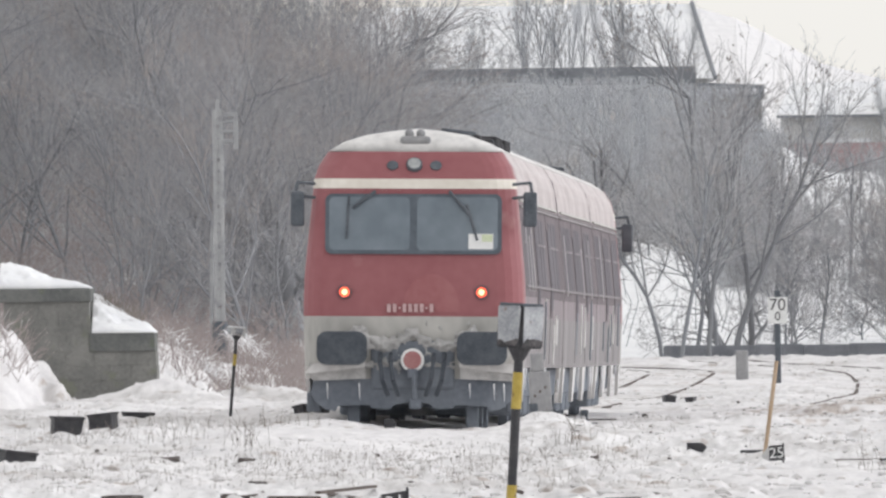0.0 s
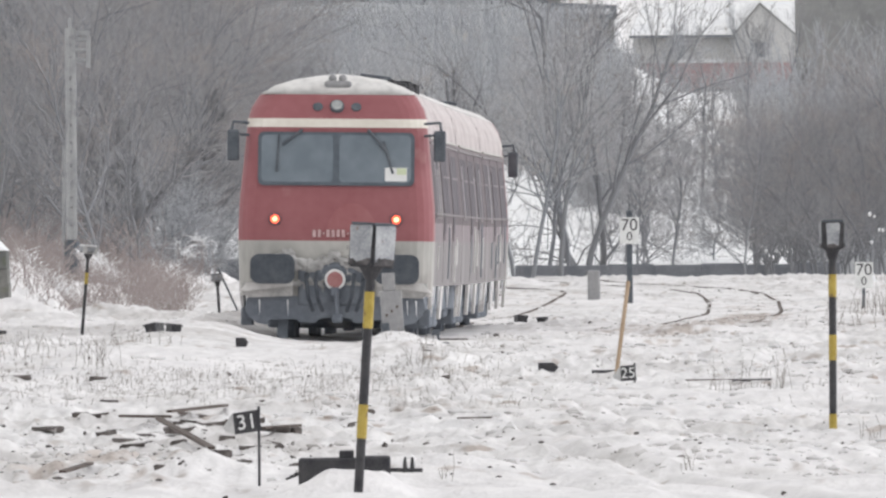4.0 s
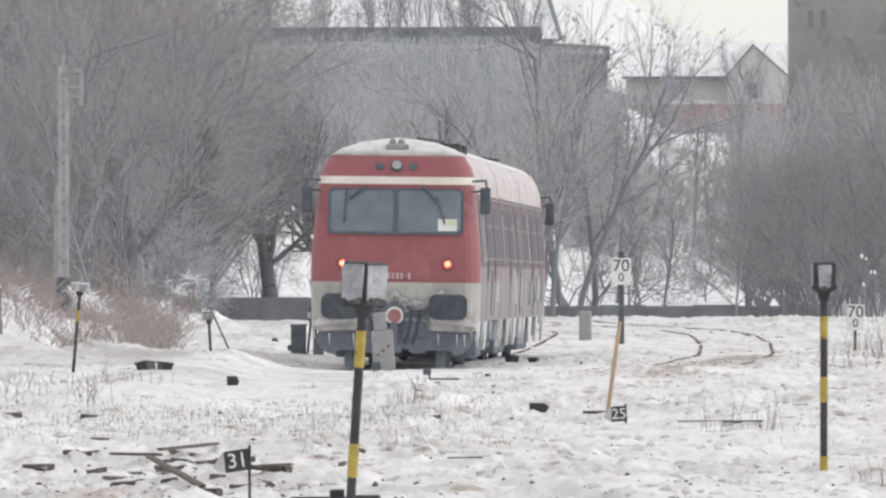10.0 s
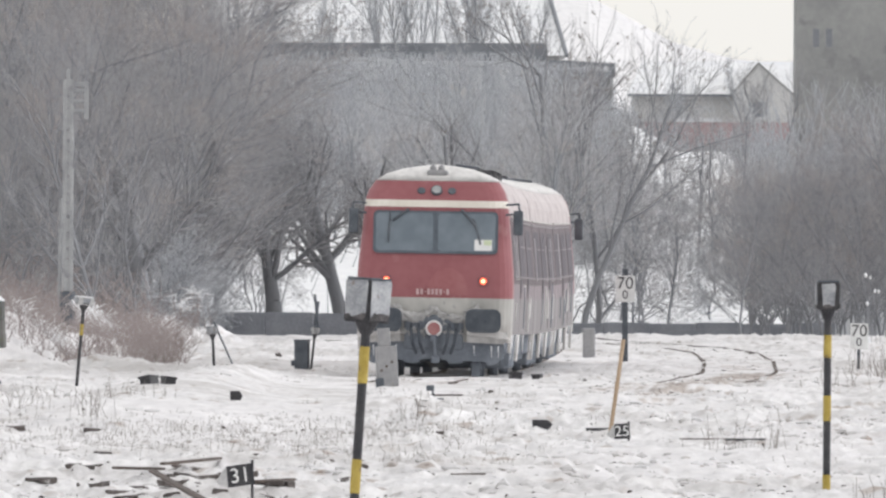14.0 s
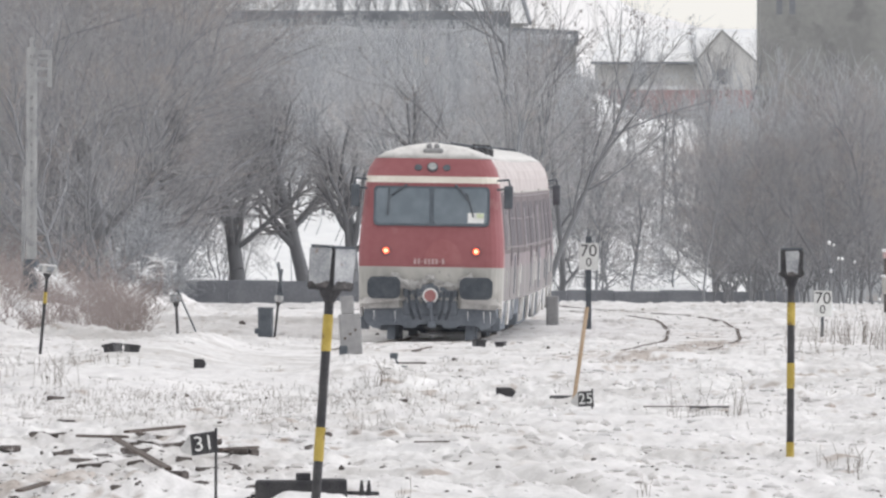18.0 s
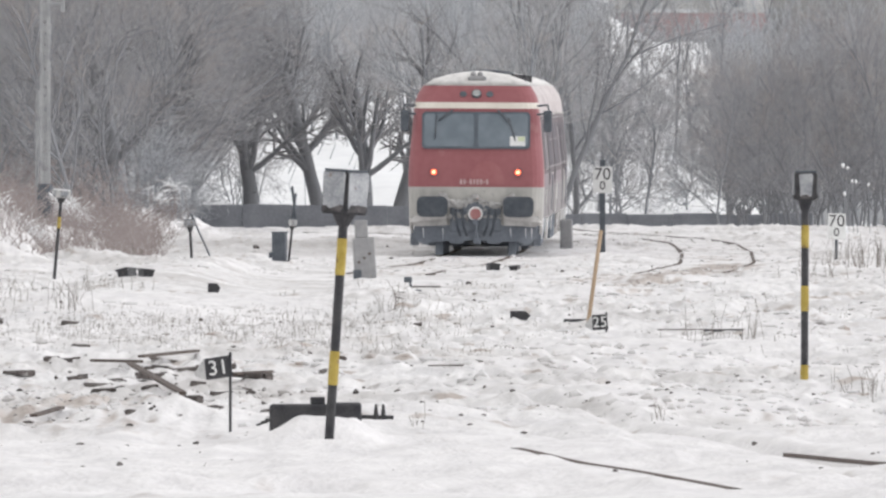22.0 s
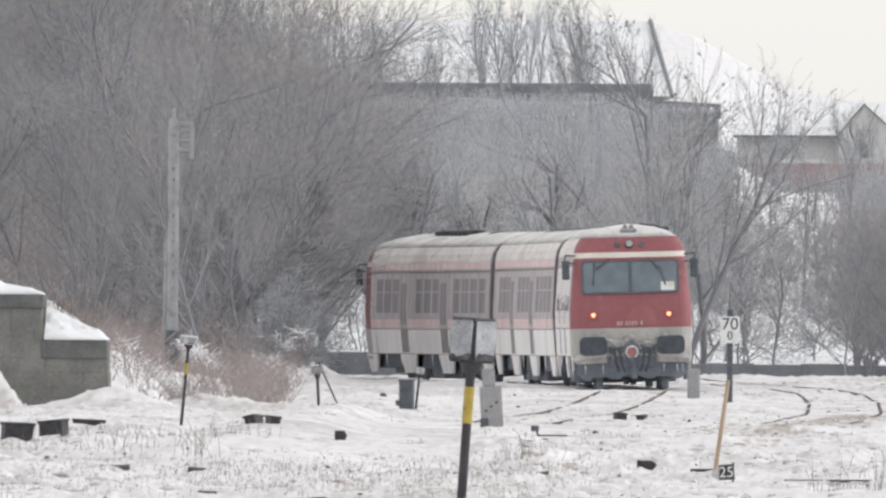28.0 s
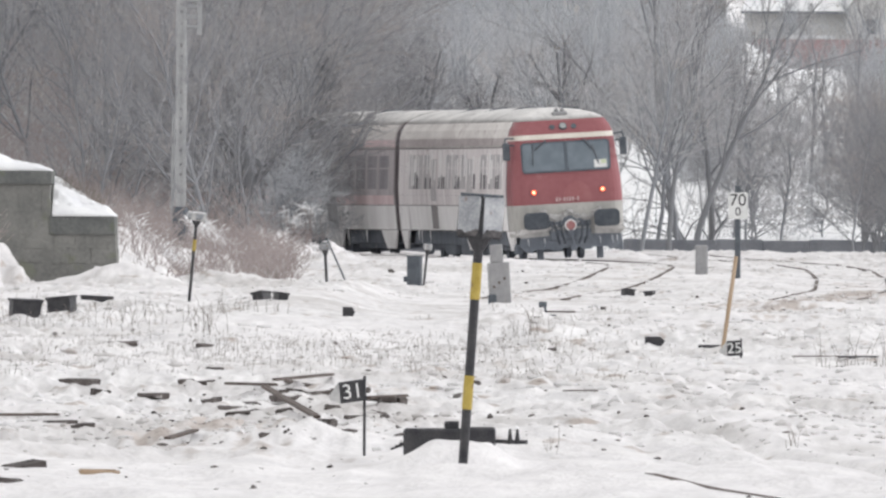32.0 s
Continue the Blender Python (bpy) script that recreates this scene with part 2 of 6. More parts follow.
# Dark roof trim paled for the haze of its distance.
TAR = mat("haze_lifted_roof_dark", (0.22, 0.23, 0.25), (0.29, 0.30, 0.32), 0.8, 0.8, 0.2)
GLASS = mat("cab_window_glass", (0.135, 0.165, 0.195), (0.205, 0.24, 0.275), 0.5, 0.12, 0.0, shine=0.5)
SIDE_GLASS = mat("dusty_window_glass", (0.165, 0.155, 0.168), (0.235, 0.222, 0.235), 0.7, 0.9, 0.0, stretch=(1, 2, 0.4), shine=0.0)
# Rubber black also raised a little as painted haze.
RUBBER = mat("black_rubber", (0.06, 0.068, 0.082), (0.10, 0.11, 0.125), 6, 0.6, 0.1)
LAMP_RED = glow("lit_tail_lamp", (1.0, 0.12, 0.05), 1.0)
LAMP_CORE = glow("lit_lamp_core", (1.0, 0.66, 0.32), 1.5)
LENS = mat("clear_lamp_glass", (0.30, 0.31, 0.31), (0.46, 0.47, 0.47), 8, 0.15, 0.0, shine=0.5)
SIGNAL_RED = mat("red_marker_disc", (0.34, 0.155, 0.155), (0.42, 0.22, 0.215), 6, 0.5, 0.05)


def blended(base, layers):
    """Lays further surfaces over a snow material where the ground's own masks say so."""
    n, l = base.node_tree.nodes, base.node_tree.links
    b = n["Principled BSDF"]
    out = b.inputs["Base Color"].links[0].from_socket
    fac = n["Color Ramp"].inputs["Fac"].links[0].from_socket
    for name, c1, c2 in layers:
        ramp, mask, mix = n.new("ShaderNodeValToRGB"), n.new("ShaderNodeAttribute"), n.new("ShaderNodeMix")
        ramp.color_ramp.elements[0].position, ramp.color_ramp.elements[1].position = 0.52, 0.92
        ramp.color_ramp.elements[0].color, ramp.color_ramp.elements[1].color = (*c1, 1), (*c2, 1)
        l.new(fac, ramp.inputs["Fac"])
        mask.attribute_name = name
        mix.data_type = "RGBA"
        l.new(mask.outputs["Fac"], mix.inputs["Factor"])
        l.new(out, mix.inputs["A"])
        l.new(ramp.outputs["Color"], mix.inputs["B"])
        out = mix.outputs["Result"]
    l.new(out, b.inputs["Base Color"])
    return base


SNOW_GROUND = blended(mat("trodden_snow_ground", (0.575, 0.56, 0.563), (0.825, 0.806, 0.80), 2.4, 0.7, 0.9, fine=7, stretch=(1, 0.3, 1), spot=((0.40, 0.345, 0.31), 2.6, 0.615), spread=0.13, stain=((0.47, 0.445, 0.43), 0.42, 0.7)),
                      [("settled", (0.655, 0.635, 0.638), (0.80, 0.778, 0.775)), ("mud", (0.27, 0.225, 0.20), (0.56, 0.505, 0.47))])


# ---------------------------------------------------------------- mesh helpers
def thing(name, label, category, at=(0, 0, 0), turn=(0, 0, 0), group="", kind=""):
    ob = new(name)
    ob.matrix_world = pose(*at, *turn)
    return tagged(ob, label, category, group, kind)


def link(name, bm, material, parent=None, label="", smooth=False):
    bmesh.ops.recalc_face_normals(bm, faces=bm.faces)
    me = bpy.data.meshes.new(name)
    bm.to_mesh(me)
    bm.free()
    me.materials.append(material)
    if smooth:
        for p in me.polygons:
            p.use_smooth = True
    ob = new(name, me)
    ob.parent = parent
    if label:
        ob["label"] = label
    return ob


part = link


def box(bm, x0, x1, y0, y1, z0, z1, bevel=0.0, m=None):
    r = bmesh.ops.create_cube(bm, size=1.0, matrix=Matrix.Translation(((x0 + x1) / 2, (y0 + y1) / 2, (z0 + z1) / 2)) @ Matrix.Diagonal((abs(x1 - x0), abs(y1 - y0), abs(z1 - z0), 1)))
    vs = r["verts"]
    if bevel:
        es = list({e for v in vs for e in v.link_edges})
        g = bmesh.ops.bevel(bm, geom=es, offset=bevel, segments=2, affect="EDGES", profile=0.5)
        vs = list({v for f in g["faces"] for v in f.verts} | {v for v in vs if v.is_valid})
    if m is not None:
        bmesh.ops.transform(bm, matrix=m, verts=[v for v in vs if v.is_valid])
    return bm


def tube(bm, p0, p1, r0, r1=None, n=8):
    p0, p1 = Vector(p0), Vector(p1)
    r1 = r0 if r1 is None else r1
    d = p1 - p0
    m = Matrix.Translation((p0 + p1) / 2) @ d.to_track_quat("Z", "Y").to_matrix().to_4x4()
    bmesh.ops.create_cone(bm, cap_ends=True, segments=n, radius1=r0, radius2=r1, depth=d.length, matrix=m)
    return bm


def outline(bm, pts, y0, y1, m=None):
    """A plate of the outline pts (x, z) between the depths y0 and y1."""
    a = [bm.verts.new((x, y0, z)) for x, z in pts]
    b = [bm.verts.new((x, y1, z)) for x, z in pts]
    bm.faces.new(a)
    bm.faces.new(b[::-1])
    for i in range(len(pts)):
        j = (i + 1) % len(pts)
        bm.faces.new((a[i], b[i], b[j], a[j]))
    if m is not None:
        bmesh.ops.transform(bm, matrix=m, verts=a + b)
    return bm


def new_bm():
    return bmesh.new()


def lettering(text, size, material, parent, at, name="lettering"):
    cu = bpy.data.curves.new(name, "FONT")
    cu.body, cu.size, cu.align_x, cu.align_y, cu.extrude = text, size, "CENTER", "CENTER", 0.002
    tmp = bpy.data.objects.new(name, cu)
    scene.collection.objects.link(tmp)
    me = bpy.data.meshes.new_from_object(tmp.evaluated_get(bpy.context.evaluated_depsgraph_get()))
    bpy.data.objects.remove(tmp)
    me.transform(Matrix.Rotation(radians(90), 4, "X"))
    me.materials.clear()
    me.materials.append(material)
    ob = new(name, me)
    ob.parent = parent
    ob.location = at
    return ob


# ---------------------------------------------------------------- ground
HASH = np.random.RandomState(5).rand(256, 256)


def vnoise(x, y):
    x, y = np.asarray(x, float), np.asarray(y, float)
    xi, yi = np.floor(x).astype(int), np.floor(y).astype(int)
    fx, fy = x - xi, y - yi
    fx, fy = fx * fx * (3 - 2 * fx), fy * fy * (3 - 2 * fy)
    h = lambda i, j: HASH[(i + 37 * (j // 256)) % 256, j % 256]
    return (h(xi, yi) * (1 - fx) + h(xi + 1, yi) * fx) * (1 - fy) + (h(xi, yi + 1) * (1 - fx) + h(xi + 1, yi + 1) * fx) * fy - 0.5


LAND_Y = [0, 180, 230, 265, 300, 340, 400, 435, 475, 500, 560, 585, 620, 700]
LAND_Z = [0, 0, 0.12, 0.24, 0.16, 0.06, 0, -0.05, 0.08, 0.16, 0.2, 0.3, 0.2, 0]
RAIL_Y = [250, 282, 310, 356, 400, 435, 460, 475, 494, 516, 554, 720]
RAIL_Z = [0.20, 0.20, 0.115, 0.035, 0.02, -0.04, 0.03, 0.10, 0.19, 0.21, 0.215, 0.22]
# the main line's direction (x per metre of y), and its place by adding up
DIR_Y = [250, 300, 350, 400, 450, 480, 500, 515, 530, 545, 560, 575, 590, 605, 620, 640, 660, 720]
DIR_X = [0.0206, 0.021, 0.0171, 0.0206, 0.0239, 0.0202, 0.0142, -0.0034, -0.0206, -0.0564, -0.101, -0.1639, -0.2176, -0.2504, -0.2766, -0.3045, -0.3373, -0.3743]
LINE_Y = np.arange(250, 720.1, 0.5)
LINE_X = -3.090 + np.cumsum(np.interp(LINE_Y, DIR_Y, DIR_X) * 0.5)
LINE_S = 250 + np.concatenate(([0], np.cumsum(np.hypot(np.diff(LINE_X), 0.5))))
SIDE_Y = [300, 330, 367, 400, 440, 470, 500, 530, 560, 600, 640]
SIDE_X = [2.3, 3.2, 4.3, 5.2, 6.1, 6.5, 6.6, 6.2, 5.0, 2.2, -4.0]


def main_x(y):
    return np.interp(y, LINE_Y, LINE_X)


def side_x(y):
    return np.interp(y, SIDE_Y, SIDE_X)


def clods(x, y):
    """Trodden lumps, rougher in some stretches than in others."""
    rough = np.clip((y - 143 - 26 * vnoise(x / 1.5 + 2, y / 40.0)) / 14, 0.06, 1) * (0.30 + 1.5 * np.clip(vnoise(x / 2.3 + 40, y / 9.0 + 7) + 0.35, 0, 1))
    a = 0.5 - np.abs(vnoise(x / 0.30, y / 1.0)) * 2
    return rough * (0.045 * a + 0.055 * vnoise(x / 0.16 + 5, y / 0.7) + 0.055 * vnoise(x / 0.08, y / 0.45))


def ground(x, y):
    x, y = np.asarray(x, float), np.asarray(y, float)
    z = np.interp(y, LAND_Y, LAND_Z)
    rz = np.interp(y, RAIL_Y, RAIL_Z) - 0.02
    near_line = np.clip((2.6 - np.abs(x - main_x(y))) / 1.0, 0, 1) * np.clip((y - 255) / 30, 0, 1)
    z = z * (1 - near_line) + rz * near_line
    # banks of cleared snow beside the line and at the foot of the left-hand slope
    z = z + 0.34 * np.exp(-((x + 3.6) / 0.9) ** 2 - ((y - 330) / 55) ** 2)
    wob = x + 0.45 * vnoise(x / 0.9, y / 3.0 + 8) + 0.2 * vnoise(x / 0.3, y / 1.2)
    z = z + np.clip((-x - 6.3) / 3.0, 0, 1) ** 2 * np.clip((y - 480) / 50, 0, 1) * np.clip((640 - y) / 60, 0, 1) * 0.4
    z = z + 1.15 * np.clip((-8.0 - wob) / 1.0, 0, 1) * np.exp(-((y - 450) / 8.0) ** 4)
    z = z + 0.30 * np.clip((-6.75 - wob) / 1.5, 0, 1) * np.exp(-((y - 498) / 12.0) ** 4)
    z = z + 0.50 * np.clip((-5.0 - wob) / 1.0, 0, 1) * np.clip((wob + 8.2) / 1.0, 0, 1) * np.clip(0.55 + 1.5 * vnoise(x / 0.8 + 11, y / 5.0) + 0.8 * vnoise(x / 0.25, y / 2.0 + 6), 0, 1) * np.exp(-((y - 545) / 12.0) ** 4)
    z = z + 0.42 * np.exp(-((x + 8.7) / 0.95) ** 2 - ((y - 431) / 3.5) ** 2) + 0.25 * np.exp(-((x + 7.0) / 0.8) ** 2 - ((y - 440) / 6) ** 2)
    z = z + 1.5 * np.clip((-10.6 - wob + 0.5 * vnoise(x / 0.4 + 7, y / 1.5)) / 1.3, 0, 1) ** 0.8 * (1 + 0.3 * vnoise(x / 0.3, y / 1.1 + 5)) * np.exp(-((y - 417) / 11.0) ** 4)
    z = z + 0.15 * np.exp(-(np.abs(x + 0.66 - 0.02 + 0.03 * np.sin(y * 2)) / 0.34) ** 2.6 - ((y - 145.7) / 1.25) ** 2) * (1 + 0.5 * vnoise(x / 0.14, y / 0.5))
    rut = np.interp(y, [150, 161, 216, 240], [3.3, 2.8, 0.66, 0.1])
    z = z - 0.06 * np.exp(-((x - rut) / 0.13) ** 2) * np.clip((y - 150) / 8, 0, 1) * np.clip((240 - y) / 15, 0, 1)
    track = np.interp(y, [118, 127, 168, 182], [3.30, 2.83, 0.68, -0.05]) + 0.05 * vnoise(y / 6.0, y * 0 + 2)
    z = z + (0.035 * np.exp(-((x - track - 0.26) / 0.14) ** 2) - 0.06 * np.exp(-((x - track) / 0.11) ** 2) - 0.03 * np.exp(-((x - track + 0.75) / 0.12) ** 2)) * np.clip((y - 112) / 8, 0, 1) * np.clip((182 - y) / 12, 0, 1)
    z = z + 0.11 * np.exp(-((x + 1.85) / 0.42) ** 2 - ((y - 154) / 3.0) ** 2) * (1 + 1.2 * vnoise(x / 0.13, y / 0.6))
    z = z + 0.24 * np.exp(-((x + 0.68) / 0.55) ** 2 - ((y - 273) / 9) ** 2)
    calm = (1 - 0.75 * near_line) * (1 - 0.8 * np.clip((1.7 - np.abs(x - side_x(y))) / 0.7, 0, 1) * np.clip((y - 350) / 20, 0, 1))
    calm = calm * (1 - 0.85 * np.exp(-((x - 0.62 + 0.0611 * (y - 137.5)) / 0.35) ** 4) * (y < 138)) * (1 - 0.85 * np.exp(-((x - 2.36 + 0.0652 * (y - 137.5)) / 0.35) ** 4) * (y < 138))
    far = np.clip((y - 40) / 60, 0, 1) * np.clip((900 - y) / 250, 0, 1)
    z = z + far * calm * (0.16 * vnoise(x / 1.9 + 3, y / 5.5) + 0.11 * vnoise(x / 0.7 + 9, y / 2.1) + 0.07 * (0.5 - 2 * np.abs(vnoise(x / 2.6 + 17, y / 7.0 + 4))) + 0.035 * vnoise(x / 0.34 + 6, y / 2.4 + 1) + 0.02 * vnoise(x / 0.13 + 2, y / 1.1) + clods(x, y))
    return z


def lie(x, y):
    return float(ground(x, y))


def build_ground():
    ys = np.concatenate((np.linspace(-300, 80, 14), np.arange(86, 108, 3.0), np.arange(110, 300, 0.36), np.arange(300, 640, 0.8), np.linspace(645, 900, 40), np.linspace(1000, 4500, 12)))
    b = np.concatenate((-np.geomspace(3.0, 0.03, 14), np.arange(-0.0285, 0.0262, 0.000095), np.geomspace(0.028, 3.0, 14)))
    Y, B = np.meshgrid(ys, b, indexing="ij")
    X = B * np.maximum(Y, 80)
    Z = ground(X, Y)
    n, k = Y.shape
    co = np.stack((X, Y, Z), -1).reshape(-1, 3)
    i = np.arange(n * k).reshape(n, k)
    quads = np.stack((i[:-1, :-1], i[:-1, 1:], i[1:, 1:], i[1:, :-1]), -1).reshape(-1, 4)
    me = bpy.data.meshes.new("ground")
    me.vertices.add(len(co))
    me.vertices.foreach_set("co", co.ravel())
    me.loops.add(quads.size)
    me.loops.foreach_set("vertex_index", quads.ravel())
    me.polygons.add(len(quads))
    me.polygons.foreach_set("loop_start", np.arange(0, quads.size, 4))
    me.update(calc_edges=True)
    me.polygons.foreach_set("use_smooth", np.ones(len(quads), bool))
    me.materials.append(SNOW_GROUND)
    cx, cy = X.ravel(), Y.ravel()
    clean = vnoise(cx / 2.3 + 40, cy / 9.0 + 7) + 0.5 * vnoise(cx / 0.4, cy / 1.6) + 0.3 * vnoise(cx / 0.12, cy / 0.5)
    near = np.clip((152 + 26 * vnoise(cx / 1.5 + 2, cy / 40.0) + 12 * clean - cy) / 10, 0, 1)
    smooth = np.maximum(near, np.clip((-0.02 - clean) / 0.16, 0, 1))
    u = cx / np.maximum(cy, 80) * 38000 + 784
    worn = 0.9 * np.exp(-((cx - side_x(cy)) / 1.1) ** 2) * (cy > 300) * np.clip((520 - cy) / 90, 0, 1)
    worn += 0.8 * np.exp(-((u - np.interp(cy, [260, 330, 420], [1150, 1230, 1340])) / 60) ** 2) * (cy > 255) * (cy < 430)
    worn += 1.0 * np.exp(-((cx + 2.3) / 1.2) ** 2 - ((cy - 161) / 11) ** 2) + 0.5 * np.exp(-((cx - main_x(cy)) / 1.4) ** 2) * (cy > 370) * (cy < 520)
    grit = vnoise(cx / 0.5, cy / 2.6 + 3) + 0.8 * vnoise(cx / 0.17 + 4, cy / 0.9) + 0.6 * vnoise(cx / 0.07, cy / 0.4)
    mud = np.clip((worn * 0.8 + grit - 0.62) / 0.4, 0, 1) * (cy > 100)
    for name, values in (("settled", smooth), ("mud", mud)):
        me.attributes.new(name, "FLOAT", "POINT").data.foreach_set("value", values.astype(np.float32))
    tagged(new("ground", me), "trodden lumpy snow over a railway yard, dirt showing through", "snow ground", kind="structure")


build_ground()


def build_rail(name, xs, ys, zs, label):
    bm = new_bm()
    prof = [(-0.036, 0.0), (0.036, 0.0), (0.036, -0.04), (0.012, -0.05), (0.012, -0.12), (0.07, -0.15), (-0.07, -0.15), (-0.012, -0.12), (-0.012, -0.05), (-0.036, -0.04)]
    rings = []
    for i in range(len(ys)):
        j, k = max(i - 1, 0), min(i + 1, len(ys) - 1)
        d = Vector((xs[k] - xs[j], ys[k] - ys[j], 0)).normalized()
        side = Vector((d.y, -d.x, 0))
        rings.append([bm.verts.new(Vector((xs[i], ys[i], zs[i])) + side * a + Vector((0, 0, b))) for a, b in prof])
    for a, b in zip(rings, rings[1:]):
        for i in range(len(prof)):
            j = (i + 1) % len(prof)
            bm.faces.new((a[i], a[j], b[j], b[i]))
    ob = link(name, bm, RAIL)
    return tagged(ob, label, "rail", "running rails")


def build_tracks():
    ys = np.arange(376, 660, 2.0)
    for s in (-0.754, 0.754):
        x = main_x(ys)
        build_rail("rail", x + s, ys, np.interp(ys, RAIL_Y, RAIL_Z) + 0.0, "rusty running rail of the main line, half sunk in snow")
        y2 = np.arange(352, 630, 2.0)
        x2 = side_x(y2)
        g = np.array([lie(a + s, b) for a, b in zip(x2, y2)])
        g = np.convolve(np.pad(g, 3, mode="edge"), np.ones(7) / 7, "valid")
        build_rail("rail", x2 + s, y2, g + 0.012 + 0.022 * vnoise(y2 / 9.0, y2 * 0 + s), "rusty rail of the siding curving through snow")
    for x0, y0, x1, y1 in ((0.62, 137.5, 1.75, 119.0), (2.36, 137.5, 3.24, 124.0)):
        yy = np.linspace(y0, y1, 40)
        xx = np.linspace(x0, x1, 40)
        build_rail("rail", xx, yy, np.convolve(np.pad(np.array([lie(a, b) for a, b in zip(xx, yy)]), 4, mode="edge"), np.ones(9) / 9, "valid") + 0.004, "rusty rail emerging from the snow")


build_tracks()

# ---------------------------------------------------------------- the railcar set
CAR = 23.85
HULL_Z = [0.42, 0.73, 1.62, 2.05, 3.30, 3.43, 3.60, 3.79, 3.92, 4.02, 4.08, 4.11]
HULL_W = [1.39, 1.42, 1.45, 1.45, 1.335, 1.32, 1.27, 1.15, 0.95, 0.66, 0.32, 0.02]
NOSE_Z = [0.42, 0.73, 1.62, 2.40, 3.30, 3.43, 3.79, 3.95, 4.05, 4.11]
NOSE_Y = [0.14, 0.12, 0.10, 0.16, 0.30, 0.34, 0.62, 1.00, 1.60, 2.40]


def half(z):
    return float(np.interp(z, HULL_Z, HULL_W))


def nose(z, cab):
    return float(np.interp(z, NOSE_Z, NOSE_Y)) if cab else 0.22


def plan(z, y0, y1, r0, r1):
    """Outline of the body at height z between y0 and y1, corners rounded by r0 behind and r1 ahead."""
    w, pts = half(z), []
    for cx, cy, r, a0 in ((w, y0, r0, -90), (w, y1, r1, 0), (-w, y1, r1, 90), (-w, y0, r0, 180)):
        r = min(r, w * 0.8)
        ox, oy = cx - math.copysign(r, cx), cy + (r if cy == y0 else -r)
        for k in range(6):
            a = radians(a0 + 18 * k)
            pts.append((ox + r * math.cos(a), oy + r * math.sin(a), z))
    return pts


def shell(zs, ys, radii, cap=False):
    bm = new_bm()
    rings = [[bm.verts.new(p) for p in plan(z, *ys(z), *radii)] for z in zs]
    for a, b in zip(rings, rings[1:]):
        for i in range(len(a)):
            j = (i + 1) % len(a)
            bm.faces.new((a[i], a[j], b[j], b[i]))
    if cap:
        bm.faces.new(rings[-1])
        bm.faces.new(rings[0][::-1])
    return bm


def side_plate(bm, s, y0, y1, z0, z1, proud, thick=0.03):
    """A plate on the body's side that follows its bends."""
    zs = [z0] + [z for z in (1.62, 2.05, 3.30, 3.43, 3.60) if z0 < z < z1] + [z1]
    rows = []
    for z in zs:
        rows.append([bm.verts.new((s * (half(z) + off), y, z)) for off in (proud, proud - thick) for y in (y0, y1)])
    for p, q in zip(rows, rows[1:]):
        for i, j in ((0, 1), (1, 3), (3, 2), (2, 0)):
            bm.faces.new((p[i], p[j], q[j], q[i]))
    for r in (rows[0], rows[-1]):
        bm.faces.new((r[0], r[1], r[3], r[2]))


def rounded(x0, x1, z0, z1, r, n=4):
    pts = []
    for cx, cz, a0 in ((x1 - r, z0 + r, -90), (x1 - r, z1 - r, 0), (x0 + r, z1 - r, 90), (x0 + r, z0 + r, 180)):
        for k in range(n + 1):
            a = radians(a0 + 90 * k / n)
            pts.append((cx + r * math.cos(a), cz + r * math.sin(a)))
    return pts


def tilt_face(z):
    """Pose that lays a plate on the raked rear face at height z."""
    y = nose(z, True)
    a = math.atan2(nose(z + 0.1, True) - nose(z - 0.1, True), 0.2)
    return Matrix.Translation((0, y, z)) @ Matrix.Rotation(-a, 4, "X")


def disc(bm, x, z, r, y0, y1, n=20, z_mid=None):
    m = tilt_face(z if z_mid is None else z_mid)
    pts = [(x + r * math.cos(2 * math.pi * k / n), r * math.sin(2 * math.pi * k / n)) for k in range(n)]
    return outline(bm, pts, y0, y1, m)


